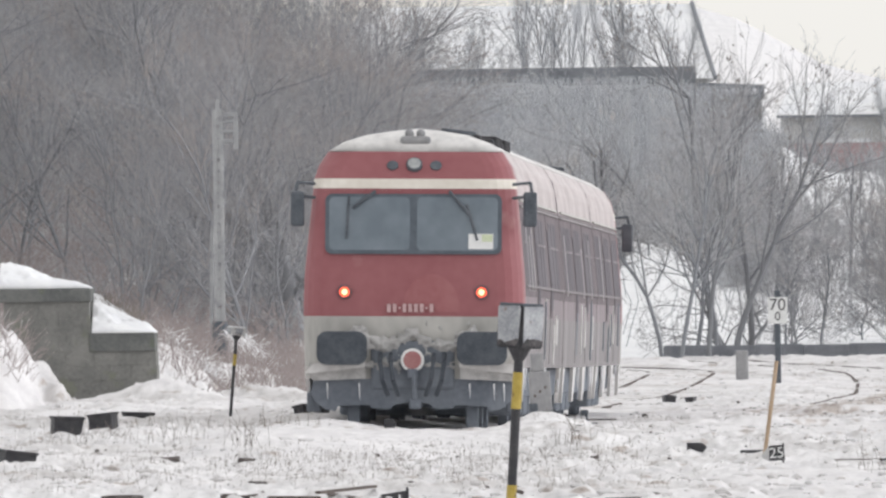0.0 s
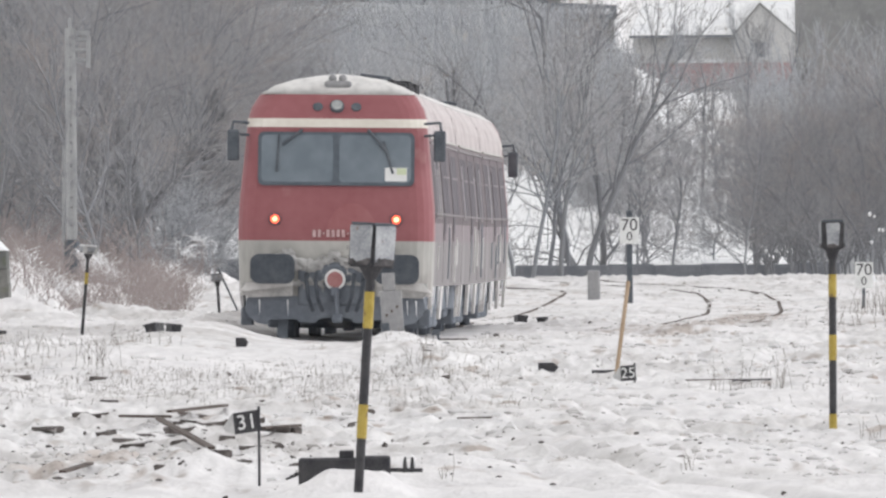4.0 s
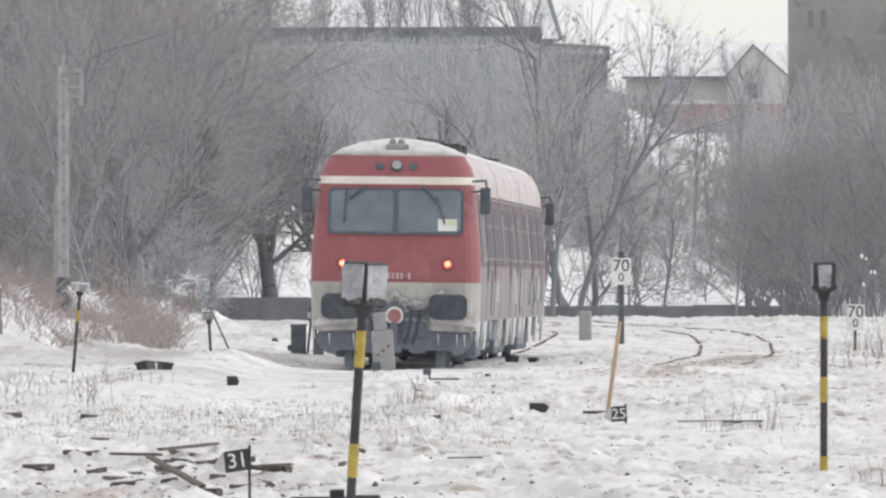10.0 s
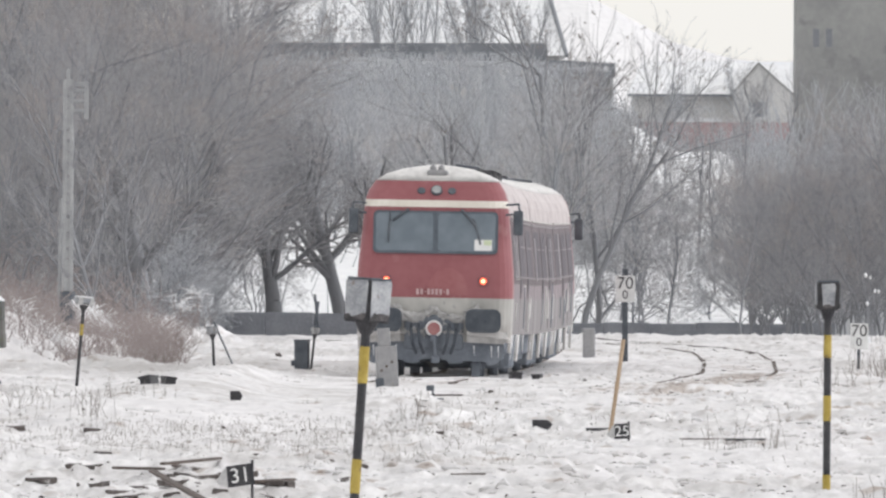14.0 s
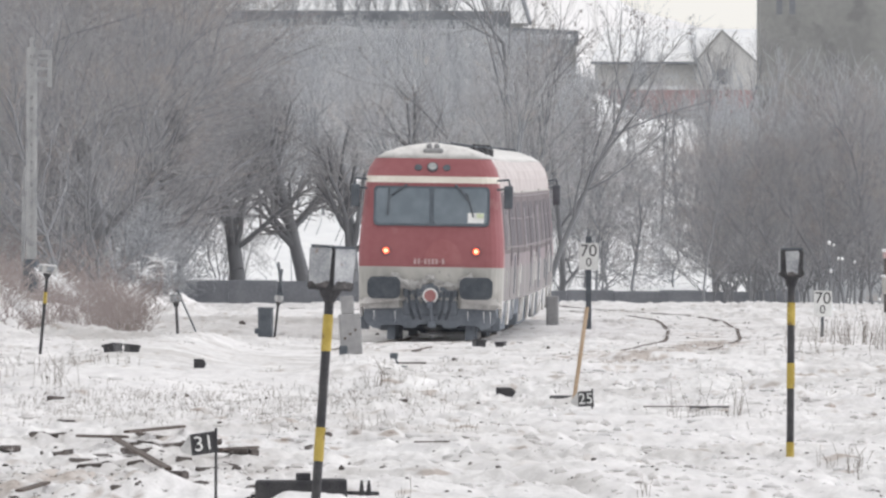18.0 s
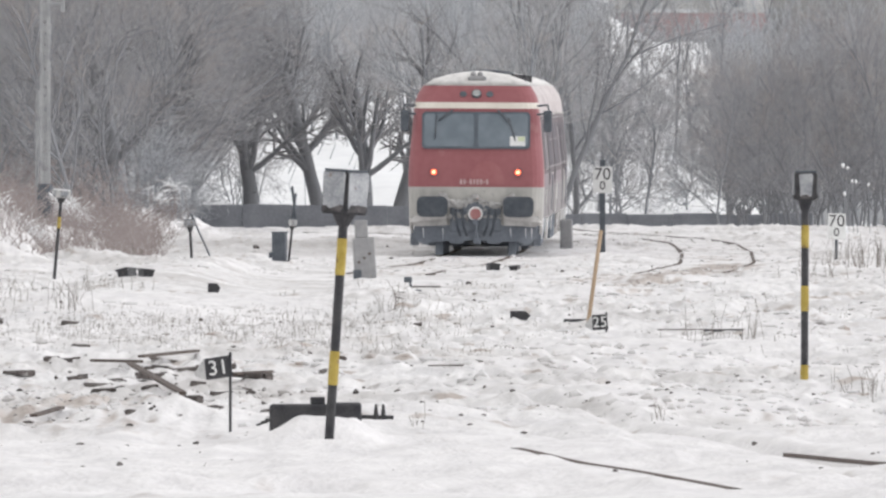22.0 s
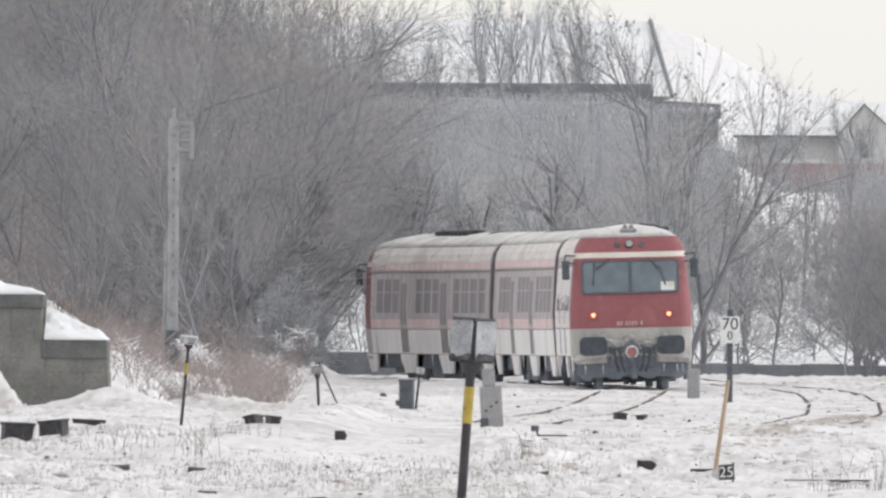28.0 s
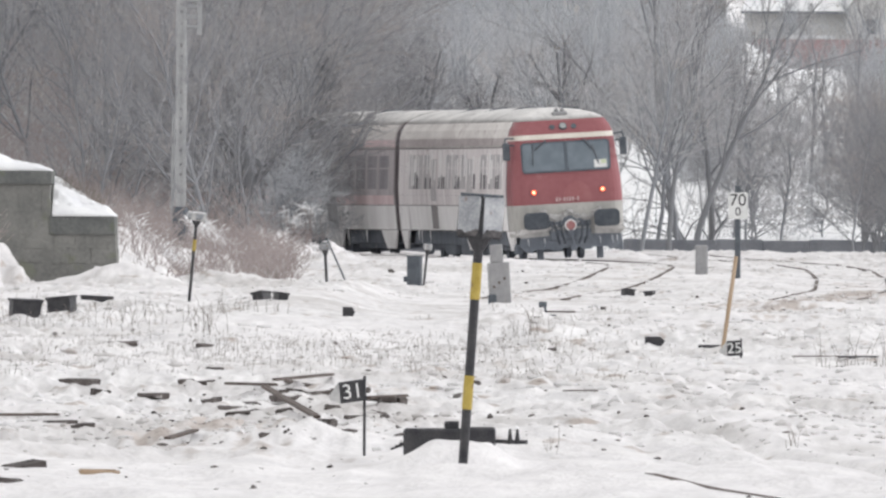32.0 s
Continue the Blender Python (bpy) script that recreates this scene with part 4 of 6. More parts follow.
# ---------------------------------------------------------------- woods
def branches(rnd, levels, height, girth, spread, lift, wander, start=0.25):
    """Trunk pieces and twig pieces of a bare tree: (from, to, thickness, thickness)."""
    wood, twigs = [], []

    def run(p, d, length, r, level):
        n = (8, 5, 3, 2)[level]
        step = length / n
        for i in range(n):
            d = (d + Vector((rnd.gauss(0, wander), rnd.gauss(0, wander), rnd.gauss(0, wander) + lift * (level > 0)))).normalized()
            q = p + d * step
            r2 = r * (1 - 0.75 / n * (1 if level else 0.9))
            (wood if level < 2 else twigs).append((p, q, r, r2, 6 if level == 0 else 4 if level == 1 else 3))
            frac = (i + 1) / n
            if level < 3 and frac > (start if level == 0 else 0.2):
                kids = levels[level]
                for _ in range(kids if rnd.random() < 0.85 else kids - 1):
                    a, tiltv = rnd.uniform(0, 6.283), rnd.uniform(0.45, 1.0) * spread
                    side = d.orthogonal().normalized()
                    side.rotate(Matrix.Rotation(a, 3, d))
                    nd = (d * math.cos(tiltv) + side * math.sin(tiltv)).normalized()
                    run(q, nd, length * rnd.uniform(0.38, 0.62) * (1.12 - 0.45 * frac), r2 * (0.55 if level == 0 else 0.6), level + 1)
            p, r = q, r2

    run(Vector((0, 0, -0.1)), Vector((rnd.gauss(0, 0.05), rnd.gauss(0, 0.05), 1)).normalized(), height, girth, 0)
    return wood, twigs


def sticks(name, pieces, material, least=0.006):
    vs, fs = [], []
    for p, q, r0, r1, n in pieces:
        d = (q - p).normalized()
        a = d.orthogonal().normalized()
        b = d.cross(a)
        k = len(vs)
        for c, r in ((p, max(r0, least)), (q, max(r1, least))):
            for i in range(n):
                w = 2 * math.pi * i / n
                vs.append(c + a * (r * math.cos(w)) + b * (r * math.sin(w)))
        for i in range(n):
            j = (i + 1) % n
            fs.append((k + i, k + j, k + n + j, k + n + i))
    me = bpy.data.meshes.new(name)
    me.from_pydata([tuple(v) for v in vs], [], fs)
    me.materials.append(material)
    for p in me.polygons:
        p.use_smooth = True
    return me


def tree_kind(label, seed, twig=None, leaf=0.0, **kw):
    rnd = random.Random(seed)
    wood, twigs = branches(rnd, **kw)
    t = thing("tree", label, "tree", group="bare winter trees")
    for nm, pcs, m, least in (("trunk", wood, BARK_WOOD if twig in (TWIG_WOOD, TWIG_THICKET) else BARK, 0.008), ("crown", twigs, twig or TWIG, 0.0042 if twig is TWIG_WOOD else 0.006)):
        ob = new(nm, sticks(nm, pcs, m, least))
        ob.parent = t
    if leaf:      # curled leaves in small clumps at some twig ends
        clumps = []
        for p, q, r0, r1, n in twigs:
            if rnd.random() < 0.06:
                for _ in range(rnd.randint(1, 3)):
                    c = q + Vector((rnd.gauss(0, leaf), rnd.gauss(0, leaf), rnd.gauss(0, leaf)))
                    e = c + Vector((rnd.gauss(0, 0.5), rnd.gauss(0, 0.5), -1)) * leaf * rnd.uniform(0.6, 1.5)
                    clumps.append((c, e, leaf * 0.3, leaf * 0.55, 5))
        ob = new("dry_leaves", sticks("dry_leaves", clumps, WITHERED, 0.01))
        ob.parent = t
    return t


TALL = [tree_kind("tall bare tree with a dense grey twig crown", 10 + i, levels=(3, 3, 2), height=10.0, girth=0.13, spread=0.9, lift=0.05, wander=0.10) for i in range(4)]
# Twigs here use a darker copy of the haze tone, for the dark wood.
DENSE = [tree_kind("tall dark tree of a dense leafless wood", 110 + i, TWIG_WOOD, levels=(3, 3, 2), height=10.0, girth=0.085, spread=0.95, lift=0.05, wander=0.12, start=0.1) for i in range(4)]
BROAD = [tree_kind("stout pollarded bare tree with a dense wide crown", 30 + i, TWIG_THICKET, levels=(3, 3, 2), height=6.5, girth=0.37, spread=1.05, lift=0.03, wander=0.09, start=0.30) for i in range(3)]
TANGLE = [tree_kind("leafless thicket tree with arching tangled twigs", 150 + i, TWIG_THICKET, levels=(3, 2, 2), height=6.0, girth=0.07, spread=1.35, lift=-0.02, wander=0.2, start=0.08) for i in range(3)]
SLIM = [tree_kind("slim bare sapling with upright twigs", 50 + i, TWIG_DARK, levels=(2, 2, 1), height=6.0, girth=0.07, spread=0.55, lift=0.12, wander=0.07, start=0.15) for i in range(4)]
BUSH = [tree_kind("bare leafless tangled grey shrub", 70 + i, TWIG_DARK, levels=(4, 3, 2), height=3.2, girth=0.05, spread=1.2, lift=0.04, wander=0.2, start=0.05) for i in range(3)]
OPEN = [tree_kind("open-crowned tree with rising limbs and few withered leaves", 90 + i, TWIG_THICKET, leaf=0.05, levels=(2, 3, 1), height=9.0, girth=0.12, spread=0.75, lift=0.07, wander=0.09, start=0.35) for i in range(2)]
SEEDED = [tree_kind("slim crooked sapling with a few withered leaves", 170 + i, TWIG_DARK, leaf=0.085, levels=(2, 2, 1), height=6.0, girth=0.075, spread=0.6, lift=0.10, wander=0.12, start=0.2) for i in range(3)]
USED = set()


def hill(x, y):
    """Height of the wooded slope behind the yard."""
    x, y = np.asarray(x, float), np.asarray(y, float)
    right = np.clip((x - 3.0) / 5.0, 0, 1)
    top = 9.7 * (1 - right) + 6.3 * right
    up = np.interp(y, [600, 640, 655, 700, 760, 800, 2000], [-0.6, 0.0, 0.25, 3.9, 9.7, 10.2, 10.2])
    z = np.minimum(up, top)
    left = np.clip((-x - 10.5) / 3.0, 0, 1)
    z = np.maximum(z, left * np.interp(y, [520, 560, 600, 680, 730], [0.0, 1.2, 3.0, 8.0, 13.0]))
    return z + 0.25 * vnoise(x / 3.1, y / 9.0) + 0.10 * vnoise(x / 0.9, y / 3.0)


def floor_z(x, y):
    return max(lie(x, y), float(hill(x, y)))


def plant(kinds, x, y, height, lean=0.0, rnd=random, label=""):
    src = rnd.choice(kinds)
    base = {"DENSE": 10.0, "OPEN": 9.0, "TALL": 10.0, "BROAD": 6.5, "SLIM": 6.0, "BUSH": 3.2, "TANGLE": 6.0, "SEEDED": 6.0}[NAMES[src]]
    k = height / base * 0.72
    m = pose(x, y, floor_z(x, y) - 0.05, rnd.uniform(-3, 3), lean + rnd.uniform(-3, 3), rnd.uniform(0, 360))
    if src not in USED:
        USED.add(src)
        src.matrix_world = m
        src.scale = (k, k, k)
        return src
    ob = copy_thing(src, m)
    ob.scale = (k, k, k)
    if label:
        ob["label"] = label
    return ob


NAMES = {}
for nm, lst in (("TALL", TALL), ("BROAD", BROAD), ("SLIM", SLIM), ("BUSH", BUSH), ("OPEN", OPEN), ("DENSE", DENSE), ("TANGLE", TANGLE), ("SEEDED", SEEDED)):
    for ob in lst:
        NAMES[ob] = nm


def snow_limit(x):
    """How far back snow lies on the slope; scrub hides it beyond."""
    return np.interp(x, [-12, -9, 0.0, 2.2, 4.5, 5.8, 6.6, 9.3, 10.2, 11], [640, 690, 704, 700, 674, 692, 744, 752, 690, 650])


def build_hill():
    xs = np.concatenate((np.linspace(-400, -26, 12), np.arange(-25, 25, 0.25), np.linspace(26, 400, 12)))
    ys = np.concatenate((np.arange(505, 640, 4.0), np.arange(640, 770, 1.3), np.linspace(775, 1000, 12)))
    Y, X = np.meshgrid(ys, xs, indexing="ij")
    Z = hill(X, Y) - np.where(Y < 560, (560 - Y) / 40, 0)
    n, k = Y.shape
    i = np.arange(n * k).reshape(n, k)
    quads = np.stack((i[:-1, :-1], i[:-1, 1:], i[1:, 1:], i[1:, :-1]), -1).reshape(-1, 4)
    me = bpy.data.meshes.new("wooded_slope")
    me.from_pydata(np.stack((X, Y, Z), -1).reshape(-1, 3).tolist(), [], quads.tolist())
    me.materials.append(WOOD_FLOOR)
    me.materials.append(WHITER_SNOW)
    cx, cy = (X[:-1, :-1] + 0.125).ravel(), (Y[:-1, :-1] + 0.6).ravel()
    edge = snow_limit(cx)
    snowy = (cy < edge + 14 * vnoise(cx / 1.1, cy / 6.0) + 8 * vnoise(cx / 0.35, cy / 2.0)) & (cx > -9.5 + 2 * vnoise(cx, cy / 5))
    me.polygons.foreach_set("material_index", snowy.astype(int))
    me.polygons.foreach_set("use_smooth", np.ones(len(quads), bool))
    tagged(new("backdrop_slope", me), "wooded slope with patches of snow behind the yard", "hillside", kind="structure")


build_hill()


def build_woods():
    rnd = random.Random(8)
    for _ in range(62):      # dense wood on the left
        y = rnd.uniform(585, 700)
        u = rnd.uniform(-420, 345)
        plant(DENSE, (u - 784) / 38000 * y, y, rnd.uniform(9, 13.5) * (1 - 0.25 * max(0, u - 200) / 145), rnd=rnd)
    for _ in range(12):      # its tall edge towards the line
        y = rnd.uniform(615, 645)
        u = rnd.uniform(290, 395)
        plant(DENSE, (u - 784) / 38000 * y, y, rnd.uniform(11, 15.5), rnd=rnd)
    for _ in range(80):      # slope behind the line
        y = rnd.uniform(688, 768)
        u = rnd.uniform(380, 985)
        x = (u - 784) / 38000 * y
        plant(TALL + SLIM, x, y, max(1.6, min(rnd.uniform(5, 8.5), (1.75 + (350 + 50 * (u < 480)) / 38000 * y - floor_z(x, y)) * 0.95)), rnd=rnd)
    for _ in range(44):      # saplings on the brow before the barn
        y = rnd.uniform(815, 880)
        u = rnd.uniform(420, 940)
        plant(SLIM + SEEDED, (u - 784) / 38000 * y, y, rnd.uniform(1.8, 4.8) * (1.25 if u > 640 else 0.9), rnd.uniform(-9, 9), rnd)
    for u, y, h, lean in ((490, 642, 6.6, -2), (612, 645, 6.8, 3), (690, 640, 6.2, 8), (742, 643, 7.0, 12), (560, 690, 4.6, 0), (330, 640, 6.5, -6)):
        plant(BROAD, (u - 784) / 38000 * y, y, h, lean, rnd)
    for u, y, h, lean in ((903, 626, 7.4, 3), (936, 624, 7.8, 12), (962, 630, 7.8, 17), (1000, 632, 7.6, 18), (1120, 640, 5.2, 12), (1180, 645, 4.8, -8)):
        plant(TALL, (u - 784) / 38000 * y, y, h, lean, rnd, "slim leaning tree beside the embankment")
    for u, y, h, lean in ((985, 625, 9.0, 21), (1030, 628, 10.5, 24), (1058, 640, 9.6, 20)):
        plant(OPEN, (u - 784) / 38000 * y, y, h, lean, rnd)
    for _ in range(9):      # thicket over the snowy slope to the right of the line
        y = rnd.uniform(632, 690)
        u = rnd.uniform(1085, 1290)
        plant(TANGLE, (u - 784) / 38000 * y, y, rnd.uniform(3.6, 6.4), rnd.uniform(-6, 14), rnd=rnd)
    for _ in range(5):      # twigs hanging about the stout trees
        y = rnd.uniform(646, 680)
        u = rnd.uniform(370, 660)
        plant(TANGLE, (u - 784) / 38000 * y, y, rnd.uniform(2.6, 4.2), rnd.uniform(-6, 6), rnd=rnd)
    for u, y, h, lean in ((296, 572, 6.4, 0), (322, 588, 6.2, 4), (262, 566, 7.0, 2)):
        plant(BROAD, (u - 784) / 38000 * y, y, h, lean, rnd)
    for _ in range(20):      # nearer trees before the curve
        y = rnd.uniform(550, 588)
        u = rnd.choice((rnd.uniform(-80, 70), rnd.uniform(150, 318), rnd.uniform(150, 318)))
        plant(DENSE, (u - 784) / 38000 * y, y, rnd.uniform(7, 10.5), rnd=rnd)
    for u, y, h in ((1135, 668, 5.4), (1235, 680, 5.6), (1100, 660, 6.2)):
        plant(OPEN, (u - 784) / 38000 * y, y, h, 8, rnd)
    for u, y, h in ((352, 584, 3.0), (325, 570, 3.2), (366, 596, 2.4), (290, 560, 3.4)):
        plant(BUSH, (u - 784) / 38000 * y, y, h, rnd=rnd)
    for _ in range(74):      # scrub to the right
        y = rnd.uniform(600, 650)
        u = rnd.uniform(1312, 1760)
        plant(DENSE, (u - 784) / 38000 * y, y, rnd.uniform(4.0, 6.2 if u < 1500 else 8.0), rnd=rnd)
    for _ in range(6):
        y = rnd.uniform(658, 735)
        u = rnd.uniform(1050, 1300)
        plant(BUSH, (u - 784) / 38000 * y, y, rnd.uniform(1.6, 3.4), rnd=rnd)
    for _ in range(6):
        y = rnd.uniform(700, 770)
        u = rnd.uniform(1290, 1420)
        plant(SLIM + OPEN, (u - 784) / 38000 * y, y, rnd.uniform(2.5, 4.2), rnd=rnd)
    for _ in range(9):      # bushes at the foot of the left bank
        y = rnd.uniform(545, 600)
        u = rnd.uniform(-60, 330)
        plant(BUSH, (u - 784) / 38000 * y, y, rnd.uniform(0.9, 2.0), rnd=rnd)
    rnd = random.Random(31)
    for _ in range(3):      # twigs across the snow below the house
        y = rnd.uniform(672, 704)
        u = rnd.uniform(1110, 1250)
        plant(TANGLE, (u - 784) / 38000 * y, y, rnd.uniform(2.6, 3.8), rnd.uniform(-8, 14), rnd=rnd)
    for _ in range(2):      # and behind the leaning trees
        y = rnd.uniform(632, 662)
        u = rnd.uniform(985, 1200)
        plant(TANGLE, (u - 784) / 38000 * y, y, rnd.uniform(4.5, 7.0), rnd.uniform(8, 22), rnd=rnd)
    plant(OPEN, (1012 - 784) / 38000 * 634, 634, 12.6, 33, rnd)
    for src in NAMES:
        if src not in USED:
            for c in list(src.children):
                bpy.data.objects.remove(c)
            bpy.data.objects.remove(src)


build_woods()


def build_undergrowth():
    rnd = random.Random(21)
    pcs = []
    for _ in range(14000):
        y = rnd.uniform(655, 775)
        u = rnd.uniform(-400, 1760)
        x = (u - 784) / 38000 * y
        if snow_limit(x) > y and rnd.random() < 0.96:
            continue
        z = floor_z(x, y)
        h = min(rnd.uniform(0.5, 2.6), max(0.3, 1.75 + 388 / 38000 * y - z)) if x < 5.5 else rnd.uniform(0.5, 2.4) * (1.0 if y < 730 else 0.35)
        p = Vector((x, y, z))
        q = p + Vector((rnd.gauss(0, 0.18), rnd.gauss(0, 0.1), 0.6)) * h
        r = q + Vector((rnd.gauss(0, 0.25), 0, 0.5)) * h
        pcs += [(p, q, 0.022, 0.016, 3), (q, r, 0.016, 0.008, 3)]
    tagged(new("undergrowth", sticks("undergrowth", pcs, TWIG_DARK, 0.008)), "tangle of bare grey stems on the slope", "undergrowth", kind="stuff")


build_undergrowth()


def build_scrub():
    """Brown stems on the left bank round the abutment and the mast."""
    rnd = random.Random(77)
    pcs = []
    for _ in range(15000):
        y = rnd.uniform(442, 690)
        u = rnd.uniform(-420, 330)
        x = (u - 784) / 38000 * y
        if u > 150 + 0.8 * (690 - y) or (y < 575 and vnoise(x / 0.75, y / 14.0) + 0.6 * vnoise(x / 0.22, y / 5.0) < -0.26):
            continue
        p = Vector((x, y, floor_z(x, y)))
        h = rnd.uniform(0.4, 1.7) * (0.62 if y < 540 else 1.0)
        if y < 542 and abs(u - 124) < 24:
            h *= 0.3
        elif y < 512 and 60 < u < 270:
            h *= 0.8
        q = p + Vector((rnd.gauss(0.1, 0.28), rnd.gauss(0, 0.1), 0.55)) * h
        r = q + Vector((rnd.gauss(0, 0.4), 0, 0.5)) * h
        t = y / 38000 * rnd.choice((0.5, 0.6, 0.7, 1.0))
        pcs += [(p, q, t * 0.9, t * 0.7, 3), (q, r, t * 0.7, t * 0.4, 3)]
    for _ in range(420):      # thin growth on the heaped snow before the abutment
        x, y = rnd.uniform(-13.0, -11.0), rnd.uniform(408, 424)
        p = Vector((x, y, floor_z(x, y)))
        if p.z < 0.3:
            continue
        q = p + Vector((rnd.gauss(0.1, 0.2), rnd.gauss(0, 0.1), rnd.uniform(0.15, 0.5)))
        pcs.append((p, q, 0.008, 0.005, 3))
    tagged(new("bank_scrub", sticks("bank_scrub", pcs, BROWN_TWIG, 0.005)), "tangled brown scrub on the snowy bank", "undergrowth", kind="stuff")


build_scrub()


def build_brambles():
    """Arching stems on the bank whose tips are white with frost."""
    rnd = random.Random(78)
    stems, tips = [], []
    for u, v, y, w, h, n in ((40, 455, 466, 16, 20, 34), (80, 490, 466, 24, 24, 46), (72, 521, 462, 18, 16, 40), (102, 508, 470, 13, 14, 22),
                             (162, 456, 516, 13, 15, 40), (182, 472, 518, 14, 14, 46), (202, 486, 520, 14, 14, 50), (220, 502, 522, 15, 15, 46), (236, 522, 522, 12, 12, 30), (196, 536, 512, 8, 14, 24),
                             (262, 490, 548, 17, 12, 30), (312, 502, 548, 26, 20, 54), (325, 434, 560, 22, 15, 30), (345, 416, 560, 16, 11, 18), (350, 510, 548, 17, 15, 32), (140, 435, 538, 6, 11, 10), (-46, 338, 600, 16, 14, 12)):
        k = y / 38000
        for _ in range(n):
            du = rnd.gauss(0, 0.45)
            q = Vector(((u + w * du - 784) * k, y + rnd.uniform(-2, 2), 1.75 - (v + h * (0.5 * du + rnd.gauss(0, 0.4)) - 400) * k))
            p = Vector((q.x + rnd.gauss(0, 0.2), q.y, floor_z(q.x, q.y) - 0.05))
            if q.z < p.z + 0.1:
                q.z = p.z + 0.1
            stems.append((p, q, 0.010, 0.007, 3))
            for _ in range(5):
                e = q + Vector((rnd.gauss(0, 0.13), rnd.gauss(0, 0.1), rnd.gauss(0.02, 0.10)))
                tips.append((q, e, rnd.uniform(0.010, 0.022), 0.008, 4))
    t = thing("brambles", "thicket of brown brambles with frost-white tips on the bank", "brambles", kind="stuff")
    for nm, pcs, m in (("stems", stems, BROWN_TWIG), ("frosted_tips", tips, WHITER_SNOW)):
        ob = new(nm, sticks(nm, pcs, m, 0.006))
        ob.parent = t


build_brambles()


# ---------------------------------------------------------------- buildings on the brow
def build_barn():
    x0, x1, y = -11.34, 5.13, 890.0
    z0, z1 = 8.0, 11.24
    rx0, rx1, rz = -9.53, 4.22, 14.44
    h = thing("barn", "large barn with a snow-covered hipped roof", "barn", (0, y, 0))
    part("wall", box(new_bm(), x0 + 0.3, x1 - 0.3, 0.3, 14, z0, z1), PLASTER, h)
    bm = new_bm()
    a = [bm.verts.new(p) for p in ((x0, 0, z1), (x1, 0, z1), (x1, 14.3, z1), (x0, 14.3, z1))]
    r = [bm.verts.new(p) for p in ((rx0, 6.5, rz), (rx1, 6.5, rz))]
    for f in ((a[0], a[1], r[1], r[0]), (a[1], a[2], r[1]), (a[2], a[3], r[0], r[1]), (a[3], a[0], r[0])):
        bm.faces.new(f)
    bm.faces.new(a[::-1])
    roof = part("roof", bm, SNOW, h, "roof under even white snow")
    part("hip_board", tube(new_bm(), (x1, -0.05, z1), (rx1, 6.45, rz + 0.03), 0.09, n=6), TAR, roof, "dark bare hip edge")


def build_long_building():
    x1, y = 3.87, 800.0
    top, low = 10.74, 10.13
    h = thing("long_building", "long low building with a dark flat roof edge", "building", (0, y, 0))
    part("wall", box(new_bm(), -16, x1 - 0.2, 0.3, 8, 7.0, low), TIMBER_WALL, h, "grey-brown weathered wall")
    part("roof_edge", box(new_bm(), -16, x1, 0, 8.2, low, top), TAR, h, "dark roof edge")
    for k in range(5):
        a = 0.1 + 0.75 * k
        part("snow_pad", box(new_bm(), a, a + 0.5, -0.12, 0.1, low - 0.28, low - 0.18, 0.04), SNOW, h)
    h = thing("annex", "small annex with a snowy lean-to roof", "building", (0, 797, 0))
    xa, xb = 3.94, 6.40
    part("wall", box(new_bm(), xa, xb - 0.1, 0.2, 5, 7.0, 9.68), PLASTER, h)
    bm = outline(new_bm(), [(xa, 10.10), (xb, 9.97), (xb, 9.47), (xa, 9.59)], 0, 5.2)
    part("roof", bm, TAR, h, "dark lean-to roof")
    rnd = random.Random(3)
    for k in range(6):
        a = xa + 0.1 + k * 0.38
        part("roof_snow", box(new_bm(), a, a + rnd.uniform(0.2, 0.34), -0.08, 0.6, 9.64, 9.85, 0.05), SNOW, h)


def build_house():
    y = 850.0
    h = thing("house", "pale house with snow-covered roof and a front gable", "house", (0, y, 0))
    xa, xg, xp, xb = 7.52, 11.50, 12.48, 13.96
    ze, zp, zr, zl = 9.31, 10.52, 10.16, 6.2
    part("wall", box(new_bm(), xa, xb, 1.0, 8, zl, ze - 0.02), PALE_WALL, h)
    bm = new_bm()
    v = [bm.verts.new(p) for p in ((xa - 0.2, 0.6, ze), (xb, 0.6, ze), (xb, 8.4, ze), (xa - 0.2, 8.4, ze), (xa + 0.4, 4.5, zr + 0.5), (xb, 4.5, zr + 0.5))]
    for f in ((0, 1, 5, 4), (1, 2, 5), (2, 3, 4, 5), (3, 0, 4), (3, 2, 1, 0)):
        bm.faces.new([v[i] for i in f])
    part("roof", bm, SNOW, h, "white snow-covered roof")
    part("eave", box(new_bm(), xa - 0.2, xg, 0.5, 0.62, ze - 0.10, ze), TAR, h, "dark eave line")
    g = outline(new_bm(), [(xg, zl), (xb, zl), (xb, ze - 0.1), (xp, zp), (xg, ze)], 0.2, 3.0)
    part("gable", g, PALE_WALL, h, "pale plastered gable")
    for a, b in (((xg - 0.1, ze - 0.06), (xp, zp + 0.03)), ((xp, zp + 0.03), (xb + 0.1, ze - 0.16))):
        part("barge_board", tube(new_bm(), (a[0], 0.15, a[1]), (b[0], 0.15, b[1]), 0.035, n=6), PLASTER, h)
    w = part("window", box(new_bm(), xp - 0.2, xp + 0.2, 0.16, 0.22, ze - 0.9, ze - 0.3), TAR, h, "dark gable window")
    f = thing("boundary_wall", "faded red boundary wall capped with snow", "wall", (0, 838, 0))
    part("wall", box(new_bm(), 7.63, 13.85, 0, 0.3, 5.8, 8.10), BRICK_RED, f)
    part("coping", box(new_bm(), 9.06, 10.89, -0.05, 0.35, 8.10, 8.26), SNOW, f, "snow on the wall top")


